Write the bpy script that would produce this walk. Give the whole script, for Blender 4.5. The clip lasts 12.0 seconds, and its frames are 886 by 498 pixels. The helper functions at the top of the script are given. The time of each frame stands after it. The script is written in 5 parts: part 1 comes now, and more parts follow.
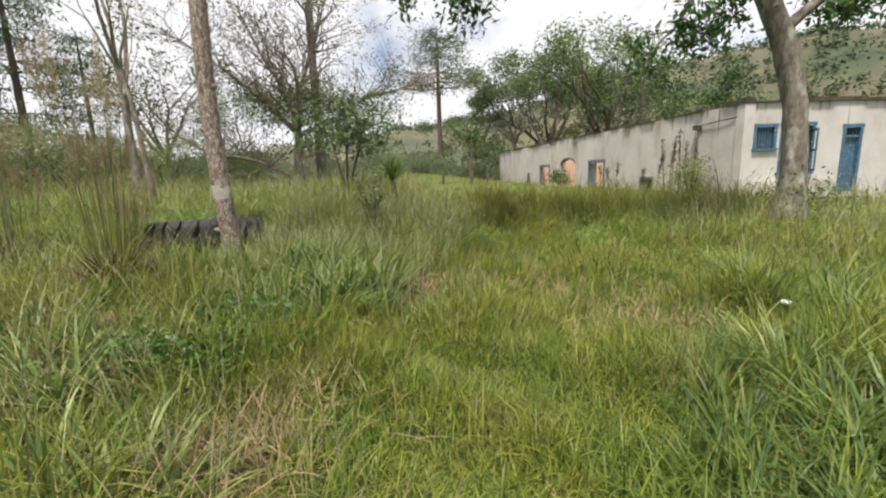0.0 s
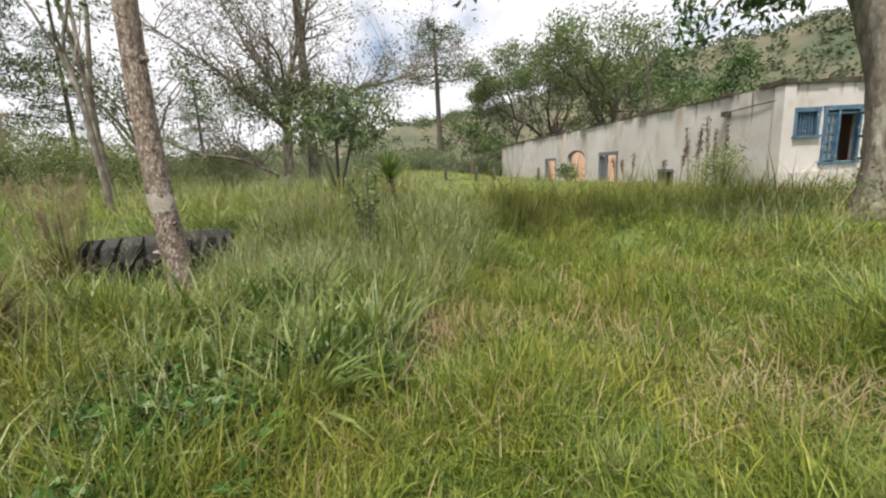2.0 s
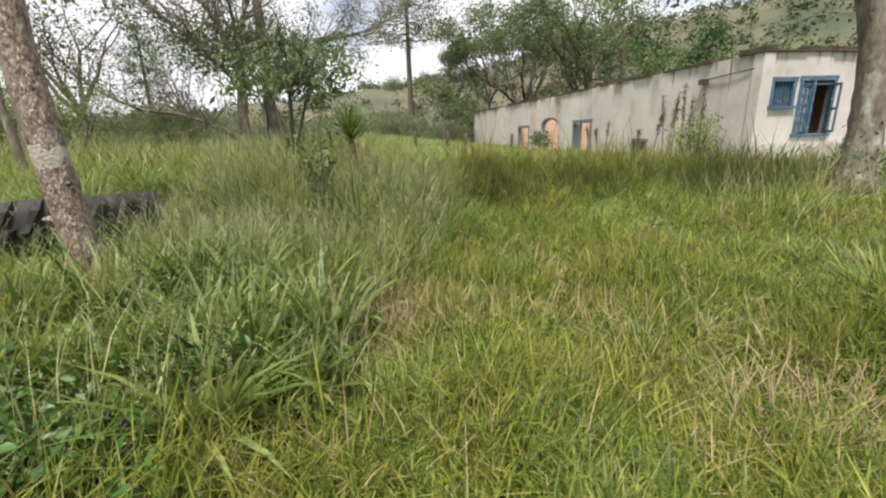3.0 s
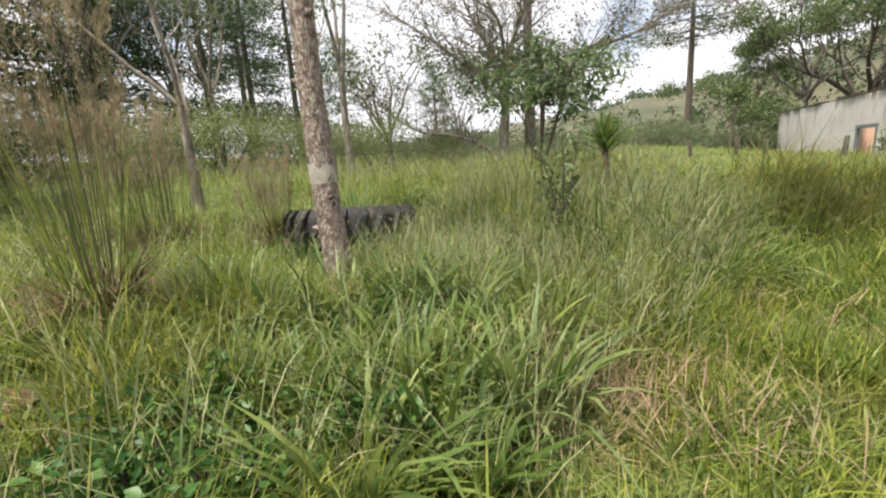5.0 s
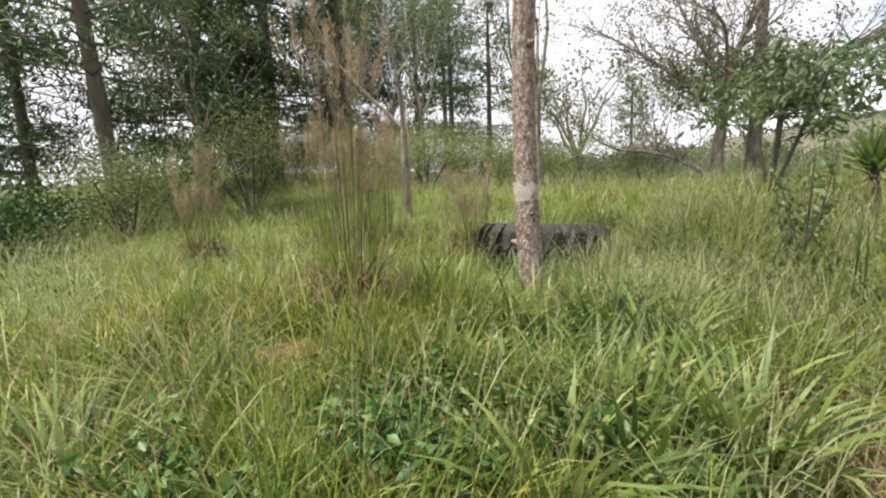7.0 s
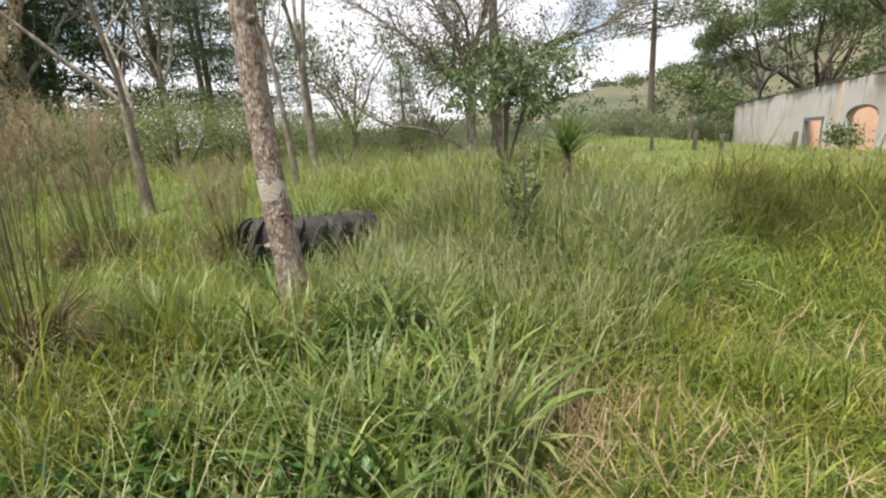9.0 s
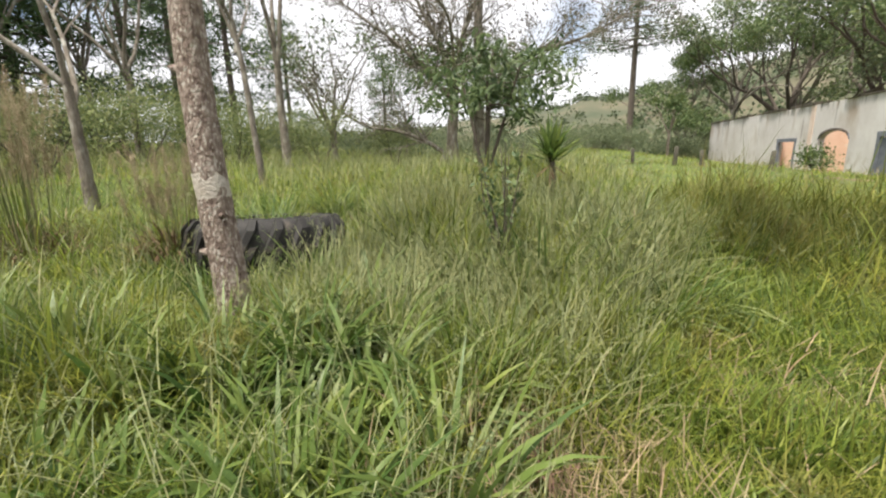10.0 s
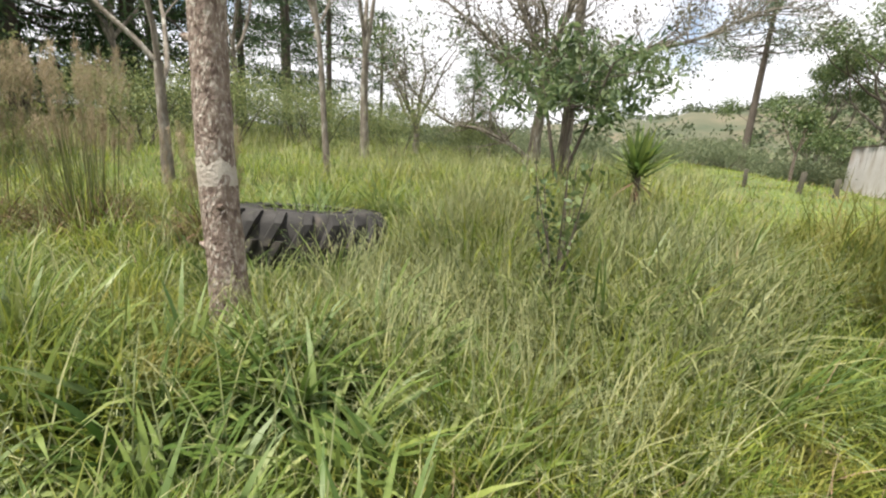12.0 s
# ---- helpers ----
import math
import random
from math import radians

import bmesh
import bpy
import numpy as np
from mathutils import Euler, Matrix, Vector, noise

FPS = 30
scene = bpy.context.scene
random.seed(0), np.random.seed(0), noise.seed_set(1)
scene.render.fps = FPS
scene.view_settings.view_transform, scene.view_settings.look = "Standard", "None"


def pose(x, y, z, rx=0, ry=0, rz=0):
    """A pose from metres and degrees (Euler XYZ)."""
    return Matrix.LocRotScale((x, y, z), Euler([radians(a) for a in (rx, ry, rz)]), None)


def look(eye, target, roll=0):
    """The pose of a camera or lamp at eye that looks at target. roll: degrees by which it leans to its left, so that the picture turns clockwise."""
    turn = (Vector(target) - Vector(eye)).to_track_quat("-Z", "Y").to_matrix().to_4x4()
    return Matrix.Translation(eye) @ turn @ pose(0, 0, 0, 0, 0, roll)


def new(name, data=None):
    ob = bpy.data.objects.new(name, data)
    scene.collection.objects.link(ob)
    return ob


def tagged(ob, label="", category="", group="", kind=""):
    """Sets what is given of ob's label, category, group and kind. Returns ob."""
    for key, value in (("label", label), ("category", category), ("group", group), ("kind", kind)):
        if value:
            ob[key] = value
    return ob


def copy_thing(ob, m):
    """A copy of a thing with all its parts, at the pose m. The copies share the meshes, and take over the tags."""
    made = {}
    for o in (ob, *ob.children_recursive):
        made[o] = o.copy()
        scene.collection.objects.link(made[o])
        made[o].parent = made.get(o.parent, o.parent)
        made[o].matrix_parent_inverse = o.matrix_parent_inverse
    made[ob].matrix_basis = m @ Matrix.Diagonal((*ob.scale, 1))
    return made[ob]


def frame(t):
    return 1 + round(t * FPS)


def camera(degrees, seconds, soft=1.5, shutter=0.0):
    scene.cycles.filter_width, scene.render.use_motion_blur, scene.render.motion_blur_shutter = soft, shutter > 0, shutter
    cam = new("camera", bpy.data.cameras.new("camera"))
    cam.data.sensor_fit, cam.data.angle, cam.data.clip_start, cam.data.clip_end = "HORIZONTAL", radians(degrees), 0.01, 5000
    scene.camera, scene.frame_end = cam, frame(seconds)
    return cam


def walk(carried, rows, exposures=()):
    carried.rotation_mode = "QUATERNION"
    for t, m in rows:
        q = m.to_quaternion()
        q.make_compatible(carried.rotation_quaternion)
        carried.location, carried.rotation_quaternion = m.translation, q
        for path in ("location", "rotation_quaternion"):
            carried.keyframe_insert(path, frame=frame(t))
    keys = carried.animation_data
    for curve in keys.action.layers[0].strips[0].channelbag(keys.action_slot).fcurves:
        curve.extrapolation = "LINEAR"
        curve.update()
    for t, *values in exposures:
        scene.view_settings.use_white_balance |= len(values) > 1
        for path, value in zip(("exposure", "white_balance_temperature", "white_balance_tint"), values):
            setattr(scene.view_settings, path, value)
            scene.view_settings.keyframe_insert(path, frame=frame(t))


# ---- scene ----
cam = camera(92.8, 12.0, soft=2.2)
PATH = [
    (0, (-0.290, 1.413, 1.902), (-0.101, 3.372, 1.546), -2.0),
    (0.5, (-0.368, 1.729, 1.889), (-0.288, 3.669, 1.410), -1.9),
    (1, (-0.325, 2.030, 1.925), (-0.348, 3.992, 1.535), -2.7),
    (1.5, (-0.357, 2.444, 2.021), (-0.348, 4.409, 1.653), -2.0),
    (2, (-0.288, 2.899, 1.936), (-0.103, 4.854, 1.561), -3.1),
    (2.5, (-0.200, 3.195, 1.850), (0.220, 5.075, 1.311), -1.6),
    (4.5, (-0.080, 4.246, 1.808), (-0.685, 6.106, 1.388), -3.1),
    (5, (-0.058, 4.281, 1.786), (-0.868, 6.064, 1.379), -3.8),
    (5.5, (-0.063, 4.232, 1.790), (-1.058, 5.918, 1.379), -3.5),
    (6, (-0.081, 4.106, 1.801), (-1.364, 5.602, 1.459), -2.5),
    (6.5, (-0.142, 4.025, 1.789), (-1.647, 5.309, 1.487), -2.7),
    (8.5, (-0.103, 4.319, 2.050), (-1.037, 6.055, 1.710), -1.6),
    (9, (-0.001, 4.470, 2.015), (-0.684, 6.290, 1.544), -3.9),
    (9.5, (0.009, 4.618, 1.973), (-0.572, 6.456, 1.442), -4.5),
    (10, (-0.079, 4.955, 1.949), (-0.670, 6.813, 1.502), -1.4),
    (10.5, (-0.089, 5.265, 1.999), (-0.686, 7.132, 1.607), -0.5),
    (11, (0.021, 5.502, 2.031), (-0.799, 7.276, 1.603), -2.8),
    (11.5, (0.070, 5.618, 1.989), (-0.792, 7.347, 1.476), 1.9),
    (12, (0.006, 5.717, 1.981), (-0.916, 7.432, 1.522), 3.4),
]
walk(cam, [(t, look(e, a, r)) for t, e, a, r in PATH], exposures=[(0, 0.42), (2.5, 0.5), (4.5, 0.62), (6.5, 0.82), (9.5, 0.68), (12.0, 0.9)])

# ---------------------------------------------------------------- sky and sun
SUN_EL, SUN_AZ = radians(68), radians(208)
world = bpy.data.worlds.new("sky")
scene.world = world
world.use_nodes = True
wn, wl = world.node_tree.nodes, world.node_tree.links
bg = wn["Background"]
sky = wn.new("ShaderNodeTexSky")
sky.sky_type = "NISHITA"
sky.sun_disc = False
sky.sun_elevation, sky.sun_rotation = SUN_EL, SUN_AZ
sky.air_density, sky.dust_density = 1.0, 1.5
coord = wn.new("ShaderNodeTexCoord")
cloud = wn.new("ShaderNodeTexNoise")
cloud.inputs["Scale"].default_value = 2.6
cloud.inputs["Detail"].default_value = 6
cloud.inputs["Roughness"].default_value = 0.55
ramp = wn.new("ShaderNodeValToRGB")
ramp.color_ramp.elements[0].position, ramp.color_ramp.elements[1].position = 0.3, 0.45
mixw = wn.new("ShaderNodeMix")
mixw.data_type = "RGBA"
mixw.inputs[7].default_value = (6.9, 6.85, 7.1, 1)
wl.new(coord.outputs["Generated"], cloud.inputs["Vector"])
wl.new(cloud.outputs["Fac"], ramp.inputs["Fac"])
wl.new(ramp.outputs["Color"], mixw.inputs[0])
wl.new(sky.outputs["Color"], mixw.inputs[6])
wl.new(mixw.outputs[2], bg.inputs["Color"])
bg.inputs["Strength"].default_value = 0.11

sun_data = bpy.data.lights.new("sun", "SUN")
sun_data.energy, sun_data.angle, sun_data.color = 5.0, radians(8), (1.0, 0.94, 0.82)
sun = new("sun", sun_data)
sun.rotation_euler = Euler((math.pi / 2 - SUN_EL, 0, math.pi - SUN_AZ))


# ---------------------------------------------------------------- materials
def surface(name, colours, scale=4.0, rough=0.8, bump=0.3, bump_scale=40.0, vary="", vary_amount=0.35, leaf=0.0, metal=0.0, stretch=(1, 1, 1), spots=None):
    """Noise between the colours in object space, relief, and a brightness that differs from piece to piece."""
    m = bpy.data.materials.new(name)
    m.use_nodes = True
    n, l = m.node_tree.nodes, m.node_tree.links
    p = n["Principled BSDF"]
    tc, mp = n.new("ShaderNodeTexCoord"), n.new("ShaderNodeMapping")
    mp.inputs["Scale"].default_value = stretch
    l.new(tc.outputs["Object"], mp.inputs["Vector"])
    tex = n.new("ShaderNodeTexNoise")
    tex.inputs["Scale"].default_value, tex.inputs["Detail"].default_value, tex.inputs["Roughness"].default_value = scale, 6, 0.62
    l.new(mp.outputs["Vector"], tex.inputs["Vector"])
    cr = n.new("ShaderNodeValToRGB")
    cr.color_ramp.elements[0].position, cr.color_ramp.elements[1].position = 0.32, 0.68
    for k in range(len(colours) - 2):
        cr.color_ramp.elements.new(0.32 + 0.36 * (k + 1) / (len(colours) - 1))
    for el, c in zip(cr.color_ramp.elements, colours):
        el.color = (*c, 1)
    l.new(tex.outputs["Fac"], cr.inputs["Fac"])
    out = cr.outputs["Color"]
    if spots:
        colour, sp_scale, lo, hi = spots
        t2, r2, mx = n.new("ShaderNodeTexNoise"), n.new("ShaderNodeValToRGB"), n.new("ShaderNodeMix")
        t2.inputs["Scale"].default_value, t2.inputs["Detail"].default_value = sp_scale, 5
        r2.color_ramp.elements[0].position, r2.color_ramp.elements[1].position = lo, hi
        mx.data_type = "RGBA"
        mx.inputs[7].default_value = (*colour, 1)
        l.new(mp.outputs["Vector"], t2.inputs["Vector"])
        l.new(t2.outputs["Fac"], r2.inputs["Fac"])
        l.new(r2.outputs["Color"], mx.inputs[0])
        l.new(out, mx.inputs[6])
        out = mx.outputs[2]
    if vary:
        src = n.new("ShaderNodeNewGeometry").outputs["Random Per Island"] if vary == "island" else n.new("ShaderNodeObjectInfo").outputs["Random"]
        hs, mr = n.new("ShaderNodeHueSaturation"), n.new("ShaderNodeMapRange")
        mr.inputs["To Min"].default_value, mr.inputs["To Max"].default_value = 1 - vary_amount, 1 + vary_amount
        l.new(src, mr.inputs["Value"])
        l.new(mr.outputs["Result"], hs.inputs["Value"])
        l.new(out, hs.inputs["Color"])
        hue = n.new("ShaderNodeMapRange")
        hue.inputs["To Min"].default_value, hue.inputs["To Max"].default_value = 0.5 + 0.03 * (vary_amount > 0.2), 0.5 - 0.03 * (vary_amount > 0.2)
        l.new(src, hue.inputs["Value"])
        l.new(hue.outputs["Result"], hs.inputs["Hue"])
        out = hs.outputs["Color"]
    l.new(out, p.inputs["Base Color"])
    p.inputs["Roughness"].default_value, p.inputs["Metallic"].default_value = rough, metal
    p.inputs["Specular IOR Level"].default_value = 0.35
    if bump:
        b, t3 = n.new("ShaderNodeBump"), n.new("ShaderNodeTexNoise")
        t3.inputs["Scale"].default_value, t3.inputs["Detail"].default_value = bump_scale, 4
        b.inputs["Strength"].default_value, b.inputs["Distance"].default_value = bump, 0.03
        l.new(mp.outputs["Vector"], t3.inputs["Vector"])
        l.new(t3.outputs["Fac"], b.inputs["Height"])
        l.new(b.outputs["Normal"], p.inputs["Normal"])
    if leaf:
        tr, mxs = n.new("ShaderNodeBsdfTranslucent"), n.new("ShaderNodeMixShader")
        mxs.inputs[0].default_value = leaf
        l.new(out, tr.inputs["Color"])
        l.new(p.outputs[0], mxs.inputs[1])
        l.new(tr.outputs[0], mxs.inputs[2])
        l.new(mxs.outputs[0], n["Material Output"].inputs["Surface"])
    return m


GRASS = surface("grass_blades", [(0.23, 0.225, 0.06), (0.215, 0.255, 0.048), (0.145, 0.21, 0.034), (0.3, 0.335, 0.105)], scale=1.1, rough=0.48, bump=0, vary="island", vary_amount=0.6, leaf=0.5, spots=((0.28, 0.245, 0.095), 0.8, 0.6, 0.78))
BROAD = surface("broad_grass", [(0.095, 0.155, 0.036), (0.155, 0.215, 0.055), (0.25, 0.3, 0.13)], scale=2.0, rough=0.46, bump=0, vary="island", vary_amount=0.45, leaf=0.36)
DEEP = surface("deep_green_grass", [(0.055, 0.1, 0.02), (0.09, 0.145, 0.03), (0.14, 0.195, 0.055)], scale=2.0, rough=0.5, bump=0, vary="island", vary_amount=0.45, leaf=0.35)
TALL = surface("tall_grass", [(0.19, 0.195, 0.048), (0.17, 0.195, 0.042), (0.205, 0.185, 0.055)], scale=0.7, rough=0.6, bump=0, vary="island", vary_amount=0.28, leaf=0.45)
STRAW = surface("dry_straw", [(0.24, 0.18, 0.105), (0.33, 0.265, 0.155), (0.18, 0.115, 0.075)], scale=3, rough=0.7, bump=0, vary="island", vary_amount=0.3, leaf=0.15)
WEED = surface("weed_leaf", [(0.04, 0.1, 0.02), (0.07, 0.15, 0.03)], scale=3, rough=0.45, bump=0, vary="island", vary_amount=0.4, leaf=0.2)
REED = surface("reed_stem", [(0.08, 0.095, 0.04), (0.15, 0.145, 0.065)], scale=3, rough=0.7, bump=0, vary="island", vary_amount=0.35, leaf=0.15)
PLUME = surface("reed_plume", [(0.2, 0.16, 0.1), (0.36, 0.305, 0.2)], scale=3, rough=0.9, bump=0, vary="island", vary_amount=0.3, leaf=0.3)
SOIL = surface("red_soil", [(0.1, 0.06, 0.035), (0.17, 0.1, 0.06)], scale=5, rough=0.95, bump=0.6)
BARK = surface("pale_bark", [(0.09, 0.06, 0.05), (0.23, 0.175, 0.145), (0.38, 0.325, 0.285)], scale=24, rough=0.9, bump=1.0, bump_scale=60, stretch=(1, 1, 0.5), spots=((0.46, 0.42, 0.37), 48, 0.56, 0.66))
GREYBARK = surface("grey_bark", [(0.09, 0.075, 0.06), (0.17, 0.145, 0.12), (0.27, 0.25, 0.21)], scale=9, rough=0.92, bump=0.9, bump_scale=26, stretch=(1, 1, 0.4), spots=((0.36, 0.35, 0.31), 6, 0.55, 0.7))
BROWNBARK = surface("brown_bark", [(0.065, 0.052, 0.043), (0.13, 0.108, 0.09)], scale=5, rough=0.92, bump=0.8, bump_scale=22, stretch=(1, 1, 0.3))
LEAF_MID = surface("leaf_mid", [(0.08, 0.125, 0.045), (0.125, 0.17, 0.065)], scale=0.6, rough=0.5, bump=0, vary="island", vary_amount=0.45, leaf=0.3)
LEAF_DARK = surface("leaf_dark", [(0.03, 0.075, 0.02), (0.06, 0.12, 0.025)], scale=0.6, rough=0.5, bump=0, vary="island", vary_amount=0.45, leaf=0.25)
# Far foliage: aerial haze is mixed into this paler, greyer green.
LEAF_HAZE = surface("leaf_haze", [(0.1, 0.125, 0.07), (0.15, 0.18, 0.095)], scale=0.6, rough=0.6, bump=0, vary="island", vary_amount=0.4, leaf=0.3)
LEAF_PALE = surface("leaf_pale", [(0.2, 0.225, 0.1), (0.3, 0.32, 0.155)], scale=2, rough=0.5, bump=0, vary="island", vary_amount=0.4, leaf=0.35)
LEAF_SAP = surface("leaf_sapling", [(0.085, 0.13, 0.055), (0.14, 0.19, 0.085)], scale=1.5, rough=0.45, bump=0, vary="island", vary_amount=0.45, leaf=0.35)
LEAF_OLIVE = surface("leaf_olive", [(0.16, 0.195, 0.075), (0.22, 0.26, 0.11)], scale=0.6, rough=0.6, bump=0, vary="island", vary_amount=0.35, leaf=0.3)
LEAF_GREY = surface("leaf_greyish", [(0.12, 0.105, 0.085), (0.14, 0.14, 0.09)], scale=0.8, rough=0.6, bump=0, vary="island", vary_amount=0.45, leaf=0.25)
LEAF_FRESH = surface("leaf_fresh", [(0.105, 0.155, 0.06), (0.16, 0.215, 0.085)], scale=0.7, rough=0.5, bump=0, vary="island", vary_amount=0.4, leaf=0.32)
NEEDLE = surface("pine_needle", [(0.04, 0.075, 0.03), (0.075, 0.12, 0.045)], scale=0.6, rough=0.6, bump=0, vary="island", vary_amount=0.45, leaf=0.15)
RUBBER = surface("tyre_rubber", [(0.02, 0.019, 0.019), (0.04, 0.037, 0.035)], scale=6, rough=0.75, bump=0.25, bump_scale=60, spots=((0.1, 0.085, 0.07), 5, 0.6, 0.8))
BLUE = surface("blue_paint", [(0.04, 0.095, 0.17), (0.08, 0.155, 0.23)], scale=5, rough=0.6, bump=0.2, vary="", spots=((0.3, 0.31, 0.3), 9, 0.6, 0.68))
SLATE = surface("dark_frame_paint", [(0.1, 0.11, 0.14), (0.17, 0.18, 0.21)], scale=5, rough=0.7, bump=0.2)
WHITEWOOD = surface("white_paint", [(0.36, 0.35, 0.33), (0.48, 0.46, 0.43)], scale=5, rough=0.6, bump=0.2)
FLAKED = surface("flaked_wash", [(0.56, 0.42, 0.35), (0.62, 0.53, 0.48)], scale=3, rough=0.92, bump=0.2)
ORANGE = surface("orange_plaster", [(0.6, 0.39, 0.29), (0.68, 0.48, 0.37)], scale=1.5, rough=0.9, bump=0.2, spots=((0.6, 0.5, 0.42), 2.2, 0.58, 0.7))
ROT = surface("mouldy_coping", [(0.035, 0.03, 0.025), (0.1, 0.085, 0.06)], scale=5, rough=0.95, bump=0.7)
POSTWOOD = surface("grey_wood", [(0.06, 0.055, 0.042), (0.11, 0.1, 0.075)], scale=6, rough=0.9, bump=0.6, stretch=(1, 1, 0.2))
DEAD = surface("dead_leaf", [(0.09, 0.055, 0.035), (0.2, 0.13, 0.075)], scale=4, rough=0.9, bump=0, vary="island", vary_amount=0.4)
LITTER = surface("white_plastic", [(0.75, 0.75, 0.75), (0.82, 0.82, 0.82)], scale=5, rough=0.4, bump=0.1)
STEEL = surface("rusty_iron", [(0.06, 0.04, 0.03), (0.12, 0.08, 0.06)], scale=9, rough=0.8, bump=0.3)

GLASS = bpy.data.materials.new("window_glass")
GLASS.use_nodes = True
gp = GLASS.node_tree.nodes["Principled BSDF"]
gp.inputs["Base Color"].default_value, gp.inputs["Roughness"].default_value = (0.75, 0.85, 0.9, 1), 0.08
gp.inputs["Transmission Weight"].default_value = 0.85


def plaster():
    """Old whitewash: greyish pink, blotched, with black runs of mould under the coping and along the foot."""
    m = surface("old_plaster", [(0.46, 0.43, 0.42), (0.53, 0.5, 0.495), (0.59, 0.565, 0.56)], scale=0.7, rough=0.92, bump=0.25, bump_scale=9)
    n, l = m.node_tree.nodes, m.node_tree.links
    p = n["Principled BSDF"]
    base = p.inputs["Base Color"].links[0].from_socket
    geo, sep = n.new("ShaderNodeNewGeometry"), n.new("ShaderNodeSeparateXYZ")
    l.new(geo.outputs["Position"], sep.inputs[0])

    def run(stretch, lo, hi, colour, z0, z1, under):
        mp, t, r, mz, mul, mx = (n.new("ShaderNode" + k) for k in ("Mapping", "TexNoise", "ValToRGB", "MapRange", "Math", "Mix"))
        mp.inputs["Scale"].default_value = stretch
        t.inputs["Scale"].default_value, t.inputs["Detail"].default_value = 1.0, 5
        r.color_ramp.elements[0].position, r.color_ramp.elements[1].position = lo, hi
        mz.inputs["From Min"].default_value, mz.inputs["From Max"].default_value = z0, z1
        mul.operation = "MULTIPLY"
        mx.data_type = "RGBA"
        mx.inputs[7].default_value = (*colour, 1)
        l.new(geo.outputs["Position"], mp.inputs["Vector"])
        l.new(mp.outputs["Vector"], t.inputs["Vector"])
        l.new(t.outputs["Fac"], r.inputs["Fac"])
        l.new(sep.outputs["Z"], mz.inputs["Value"])
        l.new(r.outputs["Color"], mul.inputs[0])
        l.new(mz.outputs["Result"], mul.inputs[1])
        l.new(mul.outputs[0], mx.inputs[0])
        l.new(under, mx.inputs[6])
        return mx.outputs[2]

    c = run((4.2, 4.2, 0.22), 0.52, 0.63, (0.1, 0.09, 0.075), 3.4, 3.85, base)
    c = run((2.9, 2.9, 0.12), 0.65, 0.7, (0.11, 0.095, 0.08), 1.51, 2.91, c)
    c = run((1.1, 1.1, 0.5), 0.52, 0.7, (0.3, 0.23, 0.17), 1.31, 3.91, c)
    c = run((2.2, 2.2, 1.5), 0.5, 0.7, (0.3, 0.24, 0.18), 1.71, 0.71, c)
    l.new(c, p.inputs["Base Color"])
    return m


PLASTER = plaster()


def ground_material():
    m = surface("meadow_ground", [(0.09, 0.075, 0.035), (0.075, 0.11, 0.025), (0.11, 0.14, 0.035)], scale=0.5, rough=0.95, bump=0.6, bump_scale=3, spots=((0.17, 0.1, 0.055), 0.9, 0.62, 0.72))
    n, l = m.node_tree.nodes, m.node_tree.links
    p = n["Principled BSDF"]
    near = p.inputs["Base Color"].links[0].from_socket
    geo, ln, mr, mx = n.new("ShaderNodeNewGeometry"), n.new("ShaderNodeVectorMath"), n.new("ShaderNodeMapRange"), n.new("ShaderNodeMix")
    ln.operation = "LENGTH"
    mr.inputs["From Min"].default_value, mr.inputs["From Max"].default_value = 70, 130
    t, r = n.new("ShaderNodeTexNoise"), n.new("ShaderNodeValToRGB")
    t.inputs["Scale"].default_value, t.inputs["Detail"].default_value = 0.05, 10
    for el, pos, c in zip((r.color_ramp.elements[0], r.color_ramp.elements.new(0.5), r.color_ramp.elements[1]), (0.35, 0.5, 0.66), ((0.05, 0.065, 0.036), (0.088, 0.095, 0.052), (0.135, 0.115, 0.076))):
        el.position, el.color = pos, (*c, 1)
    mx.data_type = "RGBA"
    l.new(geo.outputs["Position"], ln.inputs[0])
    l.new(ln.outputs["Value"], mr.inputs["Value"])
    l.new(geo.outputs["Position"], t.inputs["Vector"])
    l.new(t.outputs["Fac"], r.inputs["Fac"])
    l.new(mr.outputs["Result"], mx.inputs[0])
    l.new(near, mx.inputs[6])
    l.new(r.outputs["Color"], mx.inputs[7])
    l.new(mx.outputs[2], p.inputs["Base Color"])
    return m


# ---------------------------------------------------------------- mesh helpers
def step(t):
    t = np.clip(t, 0, 1)
    return t * t * (3 - 2 * t)


